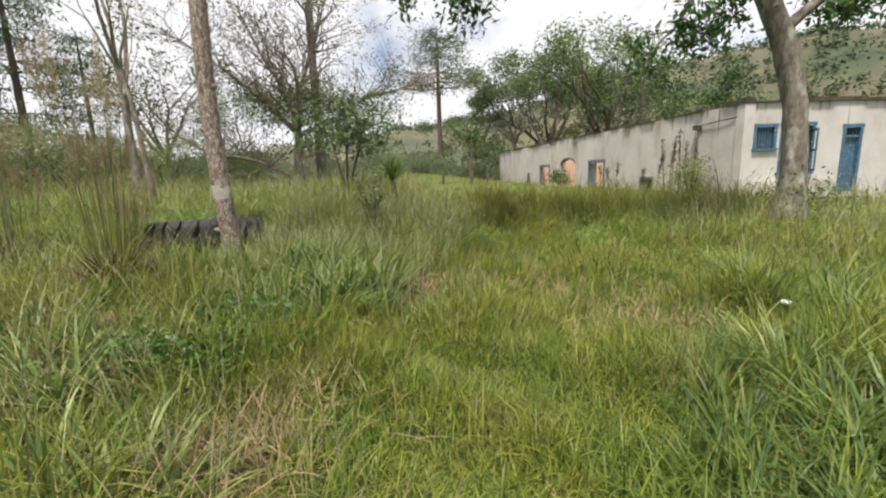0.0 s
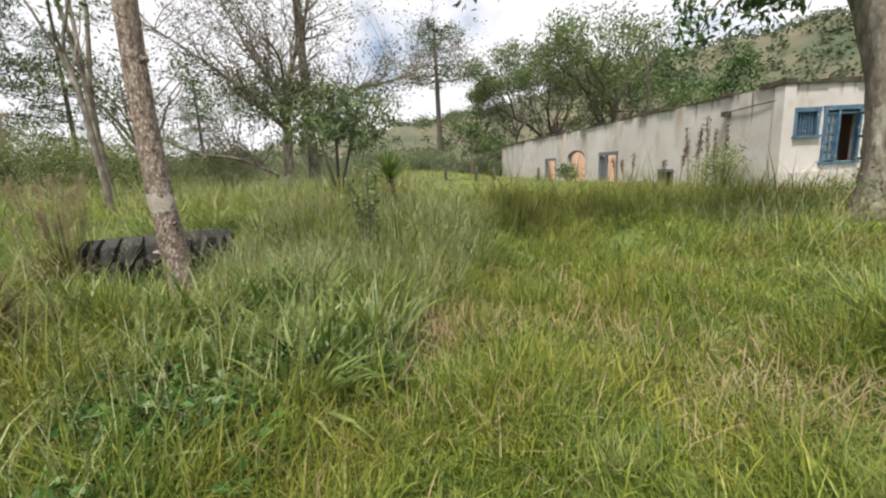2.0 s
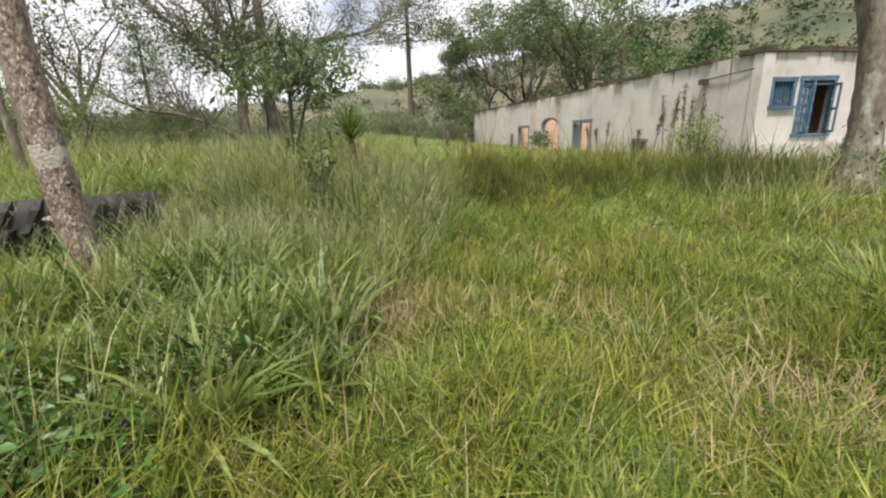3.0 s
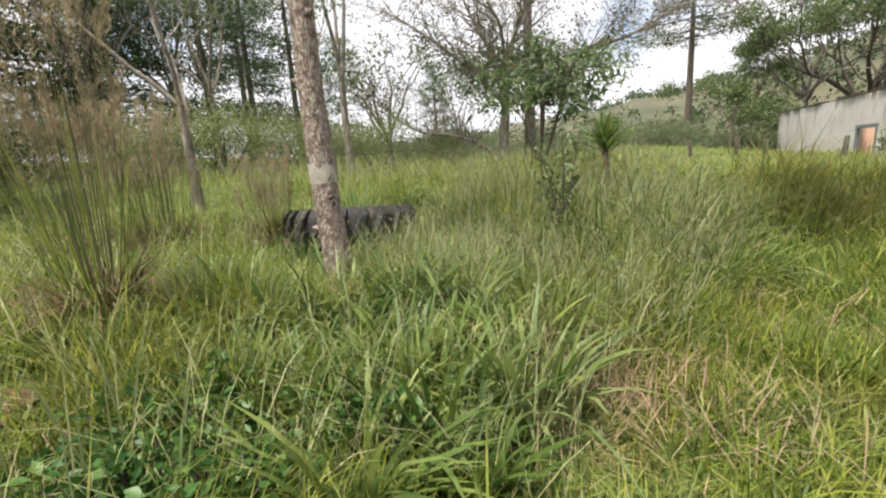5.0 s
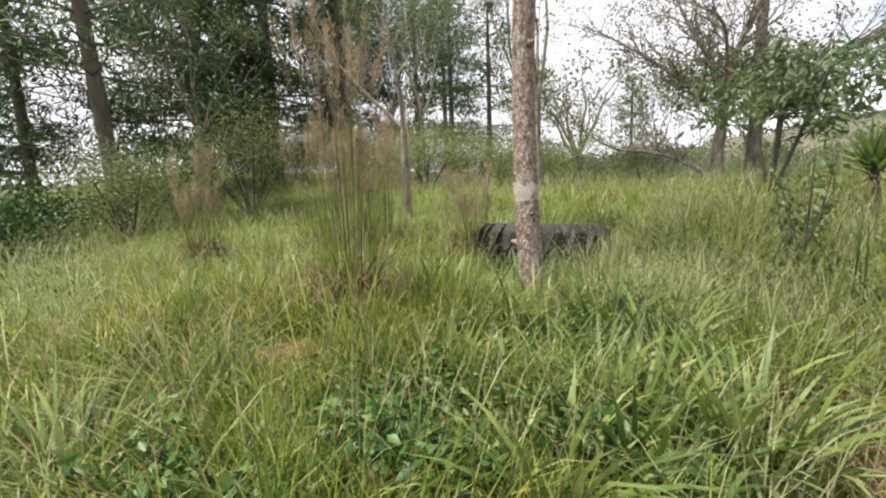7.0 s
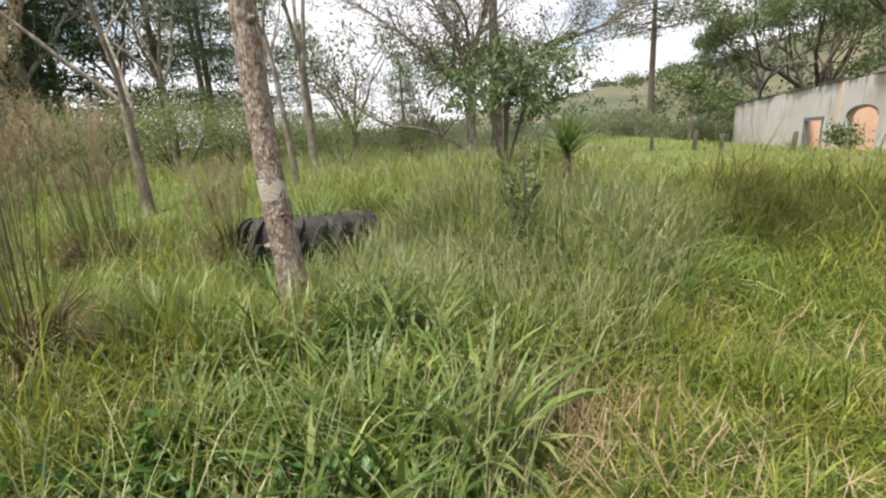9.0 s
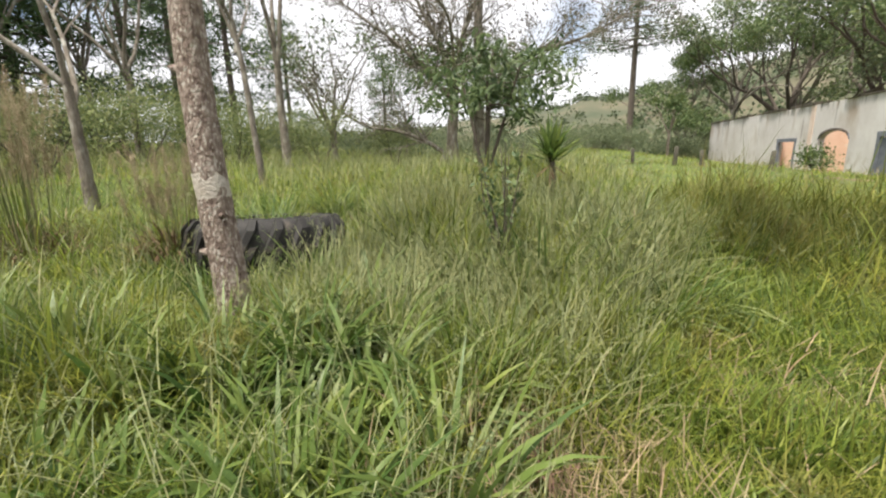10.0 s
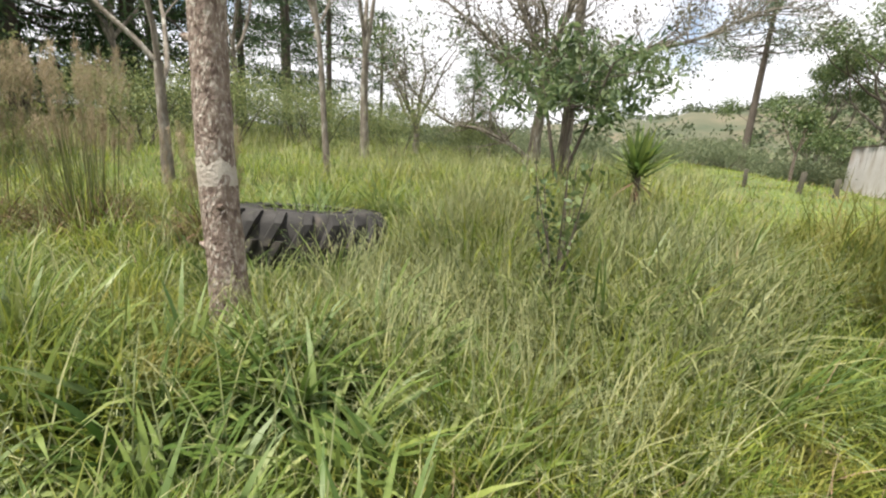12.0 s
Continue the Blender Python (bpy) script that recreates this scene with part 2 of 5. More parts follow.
def ground_z(x, y):
    """Height of the ground: a trodden lane, a bank to the left, a rise to the house, hills far off."""
    x, y = np.asarray(x, float), np.asarray(y, float)
    z = 0.42 + 0.95 * step((x + 0.15 * y - 2.2) / 8.5) - 0.5 * step((y - 22) / 28) * step((x - 2) / 6)
    z = z + (0.75 + 0.25 * np.exp(-((x + 1.2) / 1.6) ** 2) - 0.15 * step((-3.5 - x) / 2)) * step((y - 8.0) / 4.2) * step((9 - x) / 8)
    z = z + 0.22 * np.exp(-((x + 3.3) ** 2 + (y - 5.3) ** 2) / 2.2)
    z = z + 0.05 * np.sin(1.7 * x + 0.6) * np.sin(1.3 * y + 1.1) + 0.03 * np.sin(3.9 * x - 2.2 * y)
    r, az = np.hypot(x, y), np.degrees(np.arctan2(x, y))
    ridge = 5 + 13 * step((az + 26) / 26) + 28 * step((az + 6) / 44) - 22 * step((az - 46) / 40) + 1.1 * np.sin(az * 0.31) + 0.7 * np.sin(az * 0.83 + 1)
    ridge = np.where(np.abs(az) > 120, 6, ridge)
    return z + ridge * step((r - 85) / 130) - 0.061 * np.clip(x + 0.2, -45, 45) - 0.06 * np.clip(-x - 4, 0, 14) * step((7.0 - y) / 3.5)


def gz(x, y):
    return float(ground_z(x, y))


def raw(name, verts, faces_by_size, smooth=False):
    """A mesh from arrays: verts (n, 3) and index arrays (m, k)."""
    me = bpy.data.meshes.new(name)
    loops = np.concatenate([f.ravel() for f in faces_by_size]).astype(np.int32)
    sizes = np.concatenate([np.full(len(f), f.shape[1], np.int32) for f in faces_by_size])
    me.vertices.add(len(verts))
    me.vertices.foreach_set("co", np.asarray(verts, np.float32).ravel())
    me.loops.add(len(loops))
    me.loops.foreach_set("vertex_index", loops)
    me.polygons.add(len(sizes))
    me.polygons.foreach_set("loop_start", np.concatenate([[0], np.cumsum(sizes)[:-1]]).astype(np.int32))
    me.update(calc_edges=True)
    me.validate()
    if smooth:
        me.polygons.foreach_set("use_smooth", np.ones(len(sizes), bool))
    return me


def put(name, me, material, parent=None, label=""):
    ob = new(name, me)
    if material and not me.materials:
        me.materials.append(material)
    if parent is not None:
        ob.parent = parent
    if label:
        tagged(ob, label)
    return ob


def part(name, bm, material, parent=None, label=""):
    me = bpy.data.meshes.new(name)
    bm.to_mesh(me)
    bm.free()
    return put(name, me, material, parent, label)


def thing(name, x, y, z, label, category, group="", rz=0.0):
    e = new(name)
    e.matrix_world = pose(x, y, z, 0, 0, rz)
    return tagged(e, label, category, group)


def blades(rs, P, H, W, lean, bend, yaw=None, segs=2):
    """Curved tapering blades: arrays of verts and faces."""
    n = len(P)
    yaw = rs.uniform(0, 2 * np.pi, n) if yaw is None else yaw
    dh = np.stack([np.cos(yaw), np.sin(yaw), np.zeros(n)], 1)
    twist = yaw + np.pi / 2 + rs.normal(0, 0.5, n)
    side = np.stack([np.cos(twist), np.sin(twist), np.zeros(n)], 1)
    pos, rows = np.array(P, float), []
    for i in range(segs):
        t = i / segs
        w = (W * (0.7, 1.0, 0.8, 0.55)[i] * 0.5)[:, None]
        rows += [pos - side * w, pos + side * w]
        a = lean + bend * (t + 0.5 / segs)
        pos = pos + (H / segs)[:, None] * (np.sin(a)[:, None] * dh + np.cos(a)[:, None] * np.array([0, 0, 1.0]))
    rows.append(pos)
    k = len(rows)
    v = np.stack(rows, 1).reshape(-1, 3)
    base = np.arange(n)[:, None] * k
    quads = np.concatenate([base + np.array([2 * i, 2 * i + 1, 2 * i + 3, 2 * i + 2]) for i in range(segs - 1)]) if segs > 1 else np.zeros((0, 4), int)
    tris = base + np.array([k - 3, k - 2, k - 1])
    return v, quads, tris


def blade_mesh(name, *sets):
    V, Q, T, o = [], [], [], 0
    for v, q, t in sets:
        V.append(v), Q.append(q + o), T.append(t + o)
        o += len(v)
    Q, T = np.concatenate(Q), np.concatenate(T)
    return raw(name, np.concatenate(V), [f for f in (Q, T) if len(f)])


def leaves(rs, C, size, aspect=0.45, down=0.0, direction=None):
    """Folded four-point leaves at the points C."""
    n = len(C)
    d = rs.normal(0, 1, (n, 3)) if direction is None else direction + rs.normal(0, 0.45, (n, 3))
    d[:, 2] -= down
    d /= np.linalg.norm(d, axis=1)[:, None] + 1e-9
    s = np.cross(d, rs.normal(0, 1, (n, 3)) + np.array([0, 0, 1.2]))
    s /= np.linalg.norm(s, axis=1)[:, None] + 1e-9
    nn = np.cross(s, d)
    L = (size * rs.uniform(0.6, 1.35, n))[:, None]
    w = L * aspect * 0.5
    a, t = C, C + d * L
    m1, m2 = C + d * L * 0.45 + s * w + nn * w * 0.35, C + d * L * 0.45 - s * w + nn * w * 0.35
    v = np.stack([a, m1, t, m2], 1).reshape(-1, 3)
    b = np.arange(n)[:, None] * 4
    return v, np.zeros((0, 4), int), np.concatenate([b + np.array([0, 1, 2]), b + np.array([0, 2, 3])])


class Tubes:
    """Collects tapered, jointed tubes into one mesh."""

    def __init__(self):
        self.v, self.q, self.n = [], [], 0

    def add(self, pts, radii, sides=6, wobble=0.0, rnd=random):
        pts = [Vector(p) for p in pts]
        rings = []
        ref = Vector((0.3, 0.9, 0.1))
        for i, p in enumerate(pts):
            d = (pts[min(i + 1, len(pts) - 1)] - pts[max(i - 1, 0)]).normalized()
            a = d.cross(ref)
            if a.length < 0.05:
                a = d.cross(Vector((1, 0, 0.2)))
            a.normalize()
            b = d.cross(a)
            ring = []
            for k in range(sides):
                r = radii[i] * (1 + rnd.uniform(-wobble, wobble))
                t = 2 * math.pi * k / sides
                self.v.append(p + (a * math.cos(t) + b * math.sin(t)) * r)
                ring.append(self.n)
                self.n += 1
            rings.append(ring)
        for r0, r1 in zip(rings, rings[1:]):
            for k in range(sides):
                self.q.append((r0[k], r0[(k + 1) % sides], r1[(k + 1) % sides], r1[k]))

    def mesh(self, name):
        return raw(name, np.array([tuple(p) for p in self.v]), [np.array(self.q)], smooth=True)


def smooth_line(pts, radii, n=5):
    """More points along a line, by Catmull-Rom."""
    P = [Vector(p) for p in pts]
    out, rad = [], []
    for i in range(len(P) - 1):
        p0, p1, p2, p3 = P[max(i - 1, 0)], P[i], P[i + 1], P[min(i + 2, len(P) - 1)]
        for k in range(n):
            t = k / n
            out.append(0.5 * (2 * p1 + (p2 - p0) * t + (2 * p0 - 5 * p1 + 4 * p2 - p3) * t * t + (3 * p1 - p0 - 3 * p2 + p3) * t ** 3))
            rad.append(radii[i] * (1 - t) + radii[i + 1] * t)
    return out + [P[-1]], rad + [radii[-1]]


def grow(tb, rnd, p, d, length, r, lev, tips, wiggle, rise, spread, kids, shrink=0.68, sides=5):
    """A limb that bends, tapers and divides; the ends go to tips."""
    n = 4
    pts, rad, q = [p.copy()], [r], p.copy()
    for i in range(n):
        d = (d + Vector([rnd.gauss(0, wiggle) for _ in range(3)]) + Vector((0, 0, rise))).normalized()
        q = q + d * (length / n)
        pts.append(q.copy())
        rad.append(r * (1 - 0.4 * (i + 1) / n) if lev else r * (1 - 0.85 * (i + 1) / n))
    tb.add(pts, rad, sides if lev > 1 else 4)
    if lev == 0:
        tips += pts[1:]
        return
    for k in range(kids + (rnd.random() < 0.4)):
        at = pts[-1] if k < 2 else pts[rnd.choice((2, 3))]
        axis = Vector([rnd.gauss(0, 1) for _ in range(3)]).cross(d)
        nd = Matrix.Rotation(rnd.uniform(0.5, 1.0) * spread, 3, axis.normalized()) @ d
        grow(tb, rnd, at, nd, length * shrink * rnd.uniform(0.75, 1.2), rad[-1] * (0.78 if k < 2 else 0.55), lev - 1, tips, wiggle, rise, spread, kids, shrink, sides)


def crown_mesh(rs, tips, per_tip, cluster, size, aspect=0.45, down=0.2, flat=0.6):
    C = np.repeat(np.array([tuple(t) for t in tips]), per_tip, axis=0)
    C = C + rs.normal(0, 1, C.shape) * cluster * np.array([1, 1, flat])
    return blade_mesh("crown", leaves(rs, C, size, aspect, down))


def broad_tree(name, label, x, y, height, r0, bark, leafmat, seed, trunk_h=0.3, limbs=4, levels=3, spread=0.7, rise=0.06, wiggle=0.12, per_tip=8, cluster=0.35, size=0.16, tilt=0.75, group="", lean=(0, 0), first=0.42):
    rnd, rs = random.Random(seed), np.random.RandomState(seed)
    t = thing(name, x, y, gz(x, y) - 0.05, label, "tree", group)
    tb, tips = Tubes(), []
    top = height * trunk_h
    pts = [(0, 0, 0), (lean[0] * 0.3, lean[1] * 0.3, top * 0.35), (lean[0] * 0.7 + rnd.gauss(0, 0.03), lean[1] * 0.7, top * 0.7), (lean[0], lean[1], top)]
    tr = Tubes()
    tr.add(*smooth_line(pts, [r0 * 1.35, r0, r0 * 0.9, r0 * 0.8]), sides=9, wobble=0.07, rnd=rnd)
    for k in range(limbs):
        a = 2 * math.pi * (k + rnd.uniform(-0.3, 0.3)) / limbs
        th = tilt * rnd.uniform(0.45, 1.1) if k else 0.15
        d = Vector((math.sin(th) * math.cos(a), math.sin(th) * math.sin(a), math.cos(th)))
        tb = Tubes()
        grow(tb, rnd, Vector(pts[-1]) - Vector((0, 0, rnd.uniform(0, 0.25) * top * (k > 0))), d, (height - top) * first * rnd.uniform(0.85, 1.15), r0 * 0.6, levels, tips, wiggle, rise, spread, 2)
        put("limb", tb.mesh("limb"), bark, t)
    put("trunk", tr.mesh("trunk"), bark, t)
    if per_tip:
        put("crown", crown_mesh(rs, tips, per_tip, cluster, size), leafmat, t)
    return t


def conifer(name, label, x, y, height, r0, seed, bare=0.35, reach=2.4, droop=-0.1, leafmat=None, per=26, size=0.28, upturn=0.0, whorls=13, lean=(0, 0), group="", tuft=0.3, kids=5):
    rnd, rs = random.Random(seed), np.random.RandomState(seed)
    t = thing(name, x, y, gz(x, y) - 0.05, label, "tree", group)
    tr, tb, tips, dirs = Tubes(), Tubes(), [], []
    tr.add(*smooth_line([(0, 0, 0), (lean[0] * 0.4, lean[1] * 0.4, height * 0.4), (lean[0] * 0.8, lean[1] * 0.8, height * 0.75), (lean[0], lean[1], height)], [r0 * 1.2, r0, r0 * 0.7, 0.03]), sides=8, wobble=0.05, rnd=rnd)
    for w in range(whorls):
        f = bare + (1 - bare) * (w + rnd.uniform(-0.3, 0.3)) / whorls
        L = reach * (1.1 - 0.75 * max(0, (f - bare) / (1 - bare)) ** 1.3) * rnd.uniform(0.7, 1.1)
        for k in range(kids):
            a = 2 * math.pi * (k + rnd.random()) / kids
            p = Vector((lean[0] * f, lean[1] * f, height * f))
            d = Vector((math.cos(a), math.sin(a), droop + rnd.gauss(0, 0.1))).normalized()
            pts, q = [p], p
            for i in range(4):
                d = (d + Vector((rnd.gauss(0, 0.08), rnd.gauss(0, 0.08), upturn))).normalized()
                q = q + d * L / 4
                pts.append(q)
            tb.add(pts, [r0 * 0.22, r0 * 0.18, r0 * 0.14, r0 * 0.1, 0.008], 4)
            for i in (2, 3, 4):
                tips.append(pts[i])
                if i > 2:
                    tips.append(pts[i] + Vector((rnd.gauss(0, 0.25 * L / 2), rnd.gauss(0, 0.25 * L / 2), rnd.gauss(0, 0.1))))
    put("trunk", tr.mesh("trunk"), BROWNBARK, t)
    put("branchwork", tb.mesh("branchwork"), BROWNBARK, t)
    put("crown", crown_mesh(rs, tips, per, tuft, size, 0.16, 0.0, 0.45), leafmat or NEEDLE, t)
    return t


def bush(name, label, x, y, w, h, leafmat, seed, n=2600, size=0.14, lumps=9, group="", aspect=0.45):
    rnd, rs = random.Random(seed), np.random.RandomState(seed)
    t = thing(name, x, y, gz(x, y) - 0.03, label, "bush", group)
    tb, C = Tubes(), []
    for k in range(lumps):
        a, r = rnd.uniform(0, 6.283), w * 0.5 * math.sqrt(rnd.random())
        c = Vector((r * math.cos(a), r * math.sin(a), h * rnd.uniform(0.3, 0.85) * (1 - 0.35 * r / w)))
        tb = Tubes()
        tb.add([(c.x * 0.15, c.y * 0.15, 0), (c.x * 0.6, c.y * 0.6, c.z * 0.5), tuple(c)], [0.035, 0.025, 0.01], 4)
        put("stem", tb.mesh("stem"), BROWNBARK, t)
        C.append(np.array(c) + rs.normal(0, 1, (n // lumps, 3)) * np.array([w * 0.16, w * 0.16, h * 0.15]))
    C = np.concatenate(C)
    C[:, 2] = np.clip(C[:, 2], 0.05, None)
    put("foliage", blade_mesh("foliage", leaves(rs, C, size, aspect, -0.2)), leafmat, t)
    return t


def box_bm(bm, lo, hi):
    g = bmesh.ops.create_cube(bm, size=1)["verts"]
    for v in g:
        v.co = Vector([lo[i] + (v.co[i] + 0.5) * (hi[i] - lo[i]) for i in range(3)])
    return g


def boxes(*pairs):
    bm = bmesh.new()
    for lo, hi in pairs:
        box_bm(bm, lo, hi)
    return bm


# ---------------------------------------------------------------- ground
def build_ground():
    radii = np.concatenate([np.linspace(0.0, 14, 60)[1:], np.geomspace(14.6, 70, 40), np.geomspace(73, 260, 40), np.geomspace(280, 4000, 14)])
    sect = 240
    a = np.linspace(0, 2 * np.pi, sect, endpoint=False)
    X, Y = radii[:, None] * np.sin(a) - 0.0, radii[:, None] * np.cos(a)
    v = np.stack([X, Y, ground_z(X, Y)], -1).reshape(-1, 3)
    v = np.concatenate([v, [[0, 0, gz(0, 0)]]])
    i, j = np.meshgrid(np.arange(len(radii) - 1), np.arange(sect), indexing="ij")
    j2 = (j + 1) % sect
    q = np.stack([i * sect + j, (i + 1) * sect + j, (i + 1) * sect + j2, i * sect + j2], -1).reshape(-1, 4)[:, ::-1]
    c = np.stack([np.full(sect, len(v) - 1), np.arange(sect), (np.arange(sect) + 1) % sect], -1)[:, ::-1]
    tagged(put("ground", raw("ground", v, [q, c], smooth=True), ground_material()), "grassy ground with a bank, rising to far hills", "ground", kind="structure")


build_ground()


# ---------------------------------------------------------------- the house
HX, HY, HT, HB, HE, HN, WT = 11.02, 14.79, 4.5, 0.2, 22.5, 49.5, 0.26


def wall_boxes(bm, axis, at, thick, s0, s1, openings, z0=HB, z1=HT):
    """A wall along axis ('x' or 'y') with openings (start, end, bottom, top) cut right through."""
    cuts = sorted({s0, s1, *[o[0] for o in openings], *[o[1] for o in openings]})
    for a, b in zip(cuts, cuts[1:]):
        spans, z = [], z0
        for o in sorted((o for o in openings if o[0] <= a and o[1] >= b), key=lambda o: o[2]):
            spans.append((z, o[2]))
            z = o[3]
        spans.append((z, z1))
        for lo, hi in spans:
            if hi - lo > 0.01:
                if axis == "y":
                    box_bm(bm, (at, a, lo), (at + thick, b, hi))
                else:
                    box_bm(bm, (a, at, lo), (b, at + thick, hi))


def build_house():
    h = thing("abandoned_house", 0.14, 0, -0.69, "long abandoned whitewashed house, roofless, mould-stained plaster", "house")
    west = [(33.15, 35.45, 0.6, 2.9), (28.35, 30.9, 0.6, 3.2), (24.35, 26.45, 1.2, 3.0), (19.75, 20.8, 1.3, 2.05)]
    south = [(11.36, 12.22, 3.02, 3.8), (12.36, 13.62, 2.2, 3.82), (14.68, 15.42, 1.45, 3.72), (16.6, 17.5, 1.45, 3.6), (18.1, 18.85, 2.2, 3.62)]
    bm = bmesh.new()
    wall_boxes(bm, "y", HX, WT, HY, HN, west)
    # the two haunches that close the arch above its springing
    for y0, sgn in ((28.35, 1), (30.9, -1)):
        for k in range(6):
            a0, a1 = math.pi / 2 * k / 6, math.pi / 2 * (k + 1) / 6
            w = 1.275
            ya, yb = y0 + sgn * w * (1 - math.cos(a0)), y0 + sgn * w * (1 - math.cos(a1))
            zc = 2.78 + 0.42 * math.sin((a0 + a1) / 2)
            box_bm(bm, (HX, min(ya, yb), zc), (HX + WT, max(ya, yb), 3.2))
    part("wall", bm, PLASTER, h, "long side wall with an arched doorway")
    bm = bmesh.new()
    wall_boxes(bm, "x", HY, WT, HX + WT, HE, south)
    part("wall", bm, PLASTER, h, "front wall with blue windows")
    bm = bmesh.new()
    wall_boxes(bm, "y", HE - WT, WT, HY + WT, HN - WT, [])
    part("wall", bm, PLASTER, h)
    bm = bmesh.new()
    wall_boxes(bm, "x", HN - WT, WT, HX + WT, HE, [])
    part("wall", bm, PLASTER, h)
    # rooms behind the openings
    bm = bmesh.new()
    wall_boxes(bm, "y", HX + 3.2, 0.16, HY + 8.2, HN - WT, [], z1=4.2)
    part("inner_wall", bm, ORANGE, h, "orange inner wall")
    for y in (22.6, 27.4, 31.9, 36.4, 42):
        bm = bmesh.new()
        wall_boxes(bm, "x", y, 0.15, HX + WT, HX + 3.2, [], z1=4.15)
        part("inner_wall", bm, ORANGE, h)
    bm = bmesh.new()
    wall_boxes(bm, "x", HY + 4.2, 0.16, HX + WT, HE - WT, [], z1=4.2)
    part("inner_wall", bm, ORANGE, h)
    part("floor_slab", boxes(((HX + WT, HY + WT, 0.9), (HE - WT, HN - WT, 1.0))), SOIL, h)
    part("roof_slab", boxes(((HX + WT, HY + WT, 4.22), (HE - WT, HY + 8.3, 4.36))), PLASTER, h)
    # mouldy coping in uneven lengths
    rnd = random.Random(5)
    s = HY - 0.08
    while s < HN:
        e = min(s + rnd.uniform(0.35, 1.3), HN)
        if rnd.random() < 0.78:
            part("coping", boxes(((HX - rnd.uniform(0.03, 0.1), s, HT), (HX + WT + 0.04, e, HT + rnd.uniform(0.03, 0.17)))), ROT, h)
        s = e
    s = HX + WT + 0.05
    while s < HE:
        e = min(s + rnd.uniform(0.4, 1.4), HE)
        part("coping", boxes(((s, HY - rnd.uniform(0.03, 0.12), HT + 0.004), (e, HY + WT, HT + rnd.uniform(0.05, 0.19)))), ROT, h)
        s = e
    # corner pilaster, plinth and orange strip
    part("corner_pier", boxes(((HX - 0.05, HY - 0.05, HB), (HX + 0.32, HY + 0.3, HT - 0.02))), PLASTER, h, "stained corner pier")
    part("plinth", boxes(((HX + 0.3, HY - 0.12, HB), (14.5, HY - 0.003, 1.95))), PLASTER, h)
    part("pilaster", boxes(((HX - 0.03, 31.55, HB), (HX - 0.002, 31.95, HT - 0.03))), FLAKED, h, "flaking orange strip")

    def framed(axis, s0, s1, z0, z1, mat, w=0.1, sill=True, name="window", label=""):
        e = new(name)
        e.parent = h
        if label:
            tagged(e, label)
        o = -0.035

        def bar(n, a, b, c, d, depth=0.12, off=o, m=mat):
            lo, hi = ((HX + off, a, c), (HX + off + depth, b, d)) if axis == "y" else ((a, HY + off, c), (b, HY + off + depth, d))
            return part(n, boxes((lo, hi)), m, e)
        bar("jamb", s0, s0 + w, z0, z1 - w)
        bar("jamb", s1 - w, s1, z0, z1 - w)
        bar("lintel", s0 - 0.03, s1 + 0.03, z1 - w, z1 + 0.03)
        if sill:
            bar("sill", s0 - 0.05, s1 + 0.05, z0 - 0.08, z0, 0.2, -0.08)
        return e, bar

    e, bar = framed("y", 33.15, 35.45, 0.75, 2.9, SLATE, 0.16, False, "doorway", "doorway with a dark grey frame")
    e, bar = framed("y", 24.35, 26.45, 1.2, 3.0, SLATE, 0.16, True, "window", "dark-framed window with a hanging shutter")
    bar("mullion", 25.55, 25.68, 1.2, 2.84)
    bar("shutter", 25.7, 26.28, 1.24, 2.8, 0.05, 0.04)
    bar("curtain_rail", 24.5, 25.5, 2.5, 2.54, 0.04, 0.1, WHITEWOOD)
    e, bar = framed("y", 19.75, 20.8, 1.3, 2.05, SLATE, 0.07, False, "hatch", "small hatch with a grey lintel")
    bar("board", 20.35, 20.72, 1.3, 1.95, 0.04, 0.06)
    # arched doorway surround
    arch = new("arch")
    arch.parent = h
    for k in range(9):
        a0, a1 = math.pi * k / 9, math.pi * (k + 1) / 9
        ca, cb = 29.625 - 1.275 * math.cos(a0), 29.625 - 1.275 * math.cos(a1)
        za, zb = 2.78 + 0.42 * math.sin(a0), 2.78 + 0.42 * math.sin(a1)
        bm = bmesh.new()
        vs = [bm.verts.new((x, y, z + dz)) for x in (HX - 0.04, HX - 0.002) for y, z in ((ca, za), (cb, zb)) for dz in (0.0, 0.1)]
        bmesh.ops.convex_hull(bm, input=vs)
        part("voussoir", bm, SLATE if k in (0, 8) else BROWNBARK, arch)
    # barred window
    e, bar = framed("x", 11.36, 12.22, 3.02, 3.8, BLUE, 0.1, True, "window", "small window with blue bars")
    for k in range(6):
        x = 11.5 + 0.1 * k
        bar("bar", x, x + 0.035, 3.06, 3.7, 0.04, 0.02)
    bar("board", 11.46, 12.12, 3.02, 3.7, 0.03, 0.1, SLATE)
    # casement with an open lattice leaf
    e, bar = framed("x", 12.36, 13.62, 2.2, 3.82, BLUE, 0.1, True, "window", "tall blue casement standing open")
    bar("mullion", 12.82, 12.9, 2.2, 3.72)
    bar("transom", 12.46, 13.52, 3.6, 3.66, 0.06, 0.0)
    for k in range(3):
        bar("stile", 12.46 + 0.165 * k, 12.5 + 0.165 * k, 2.24, 3.6, 0.05, 0.02)
    for k in range(6):
        bar("rail", 12.48, 12.82, 2.24 + 0.262 * k, 2.29 + 0.262 * k, 0.045, 0.024)
    for k in range(5):
        for j in range(2):
            bar("pane", 12.5 + 0.165 * j, 12.625 + 0.165 * j, 2.29 + 0.262 * k, 2.5 + 0.262 * k, 0.006, 0.045, GLASS)
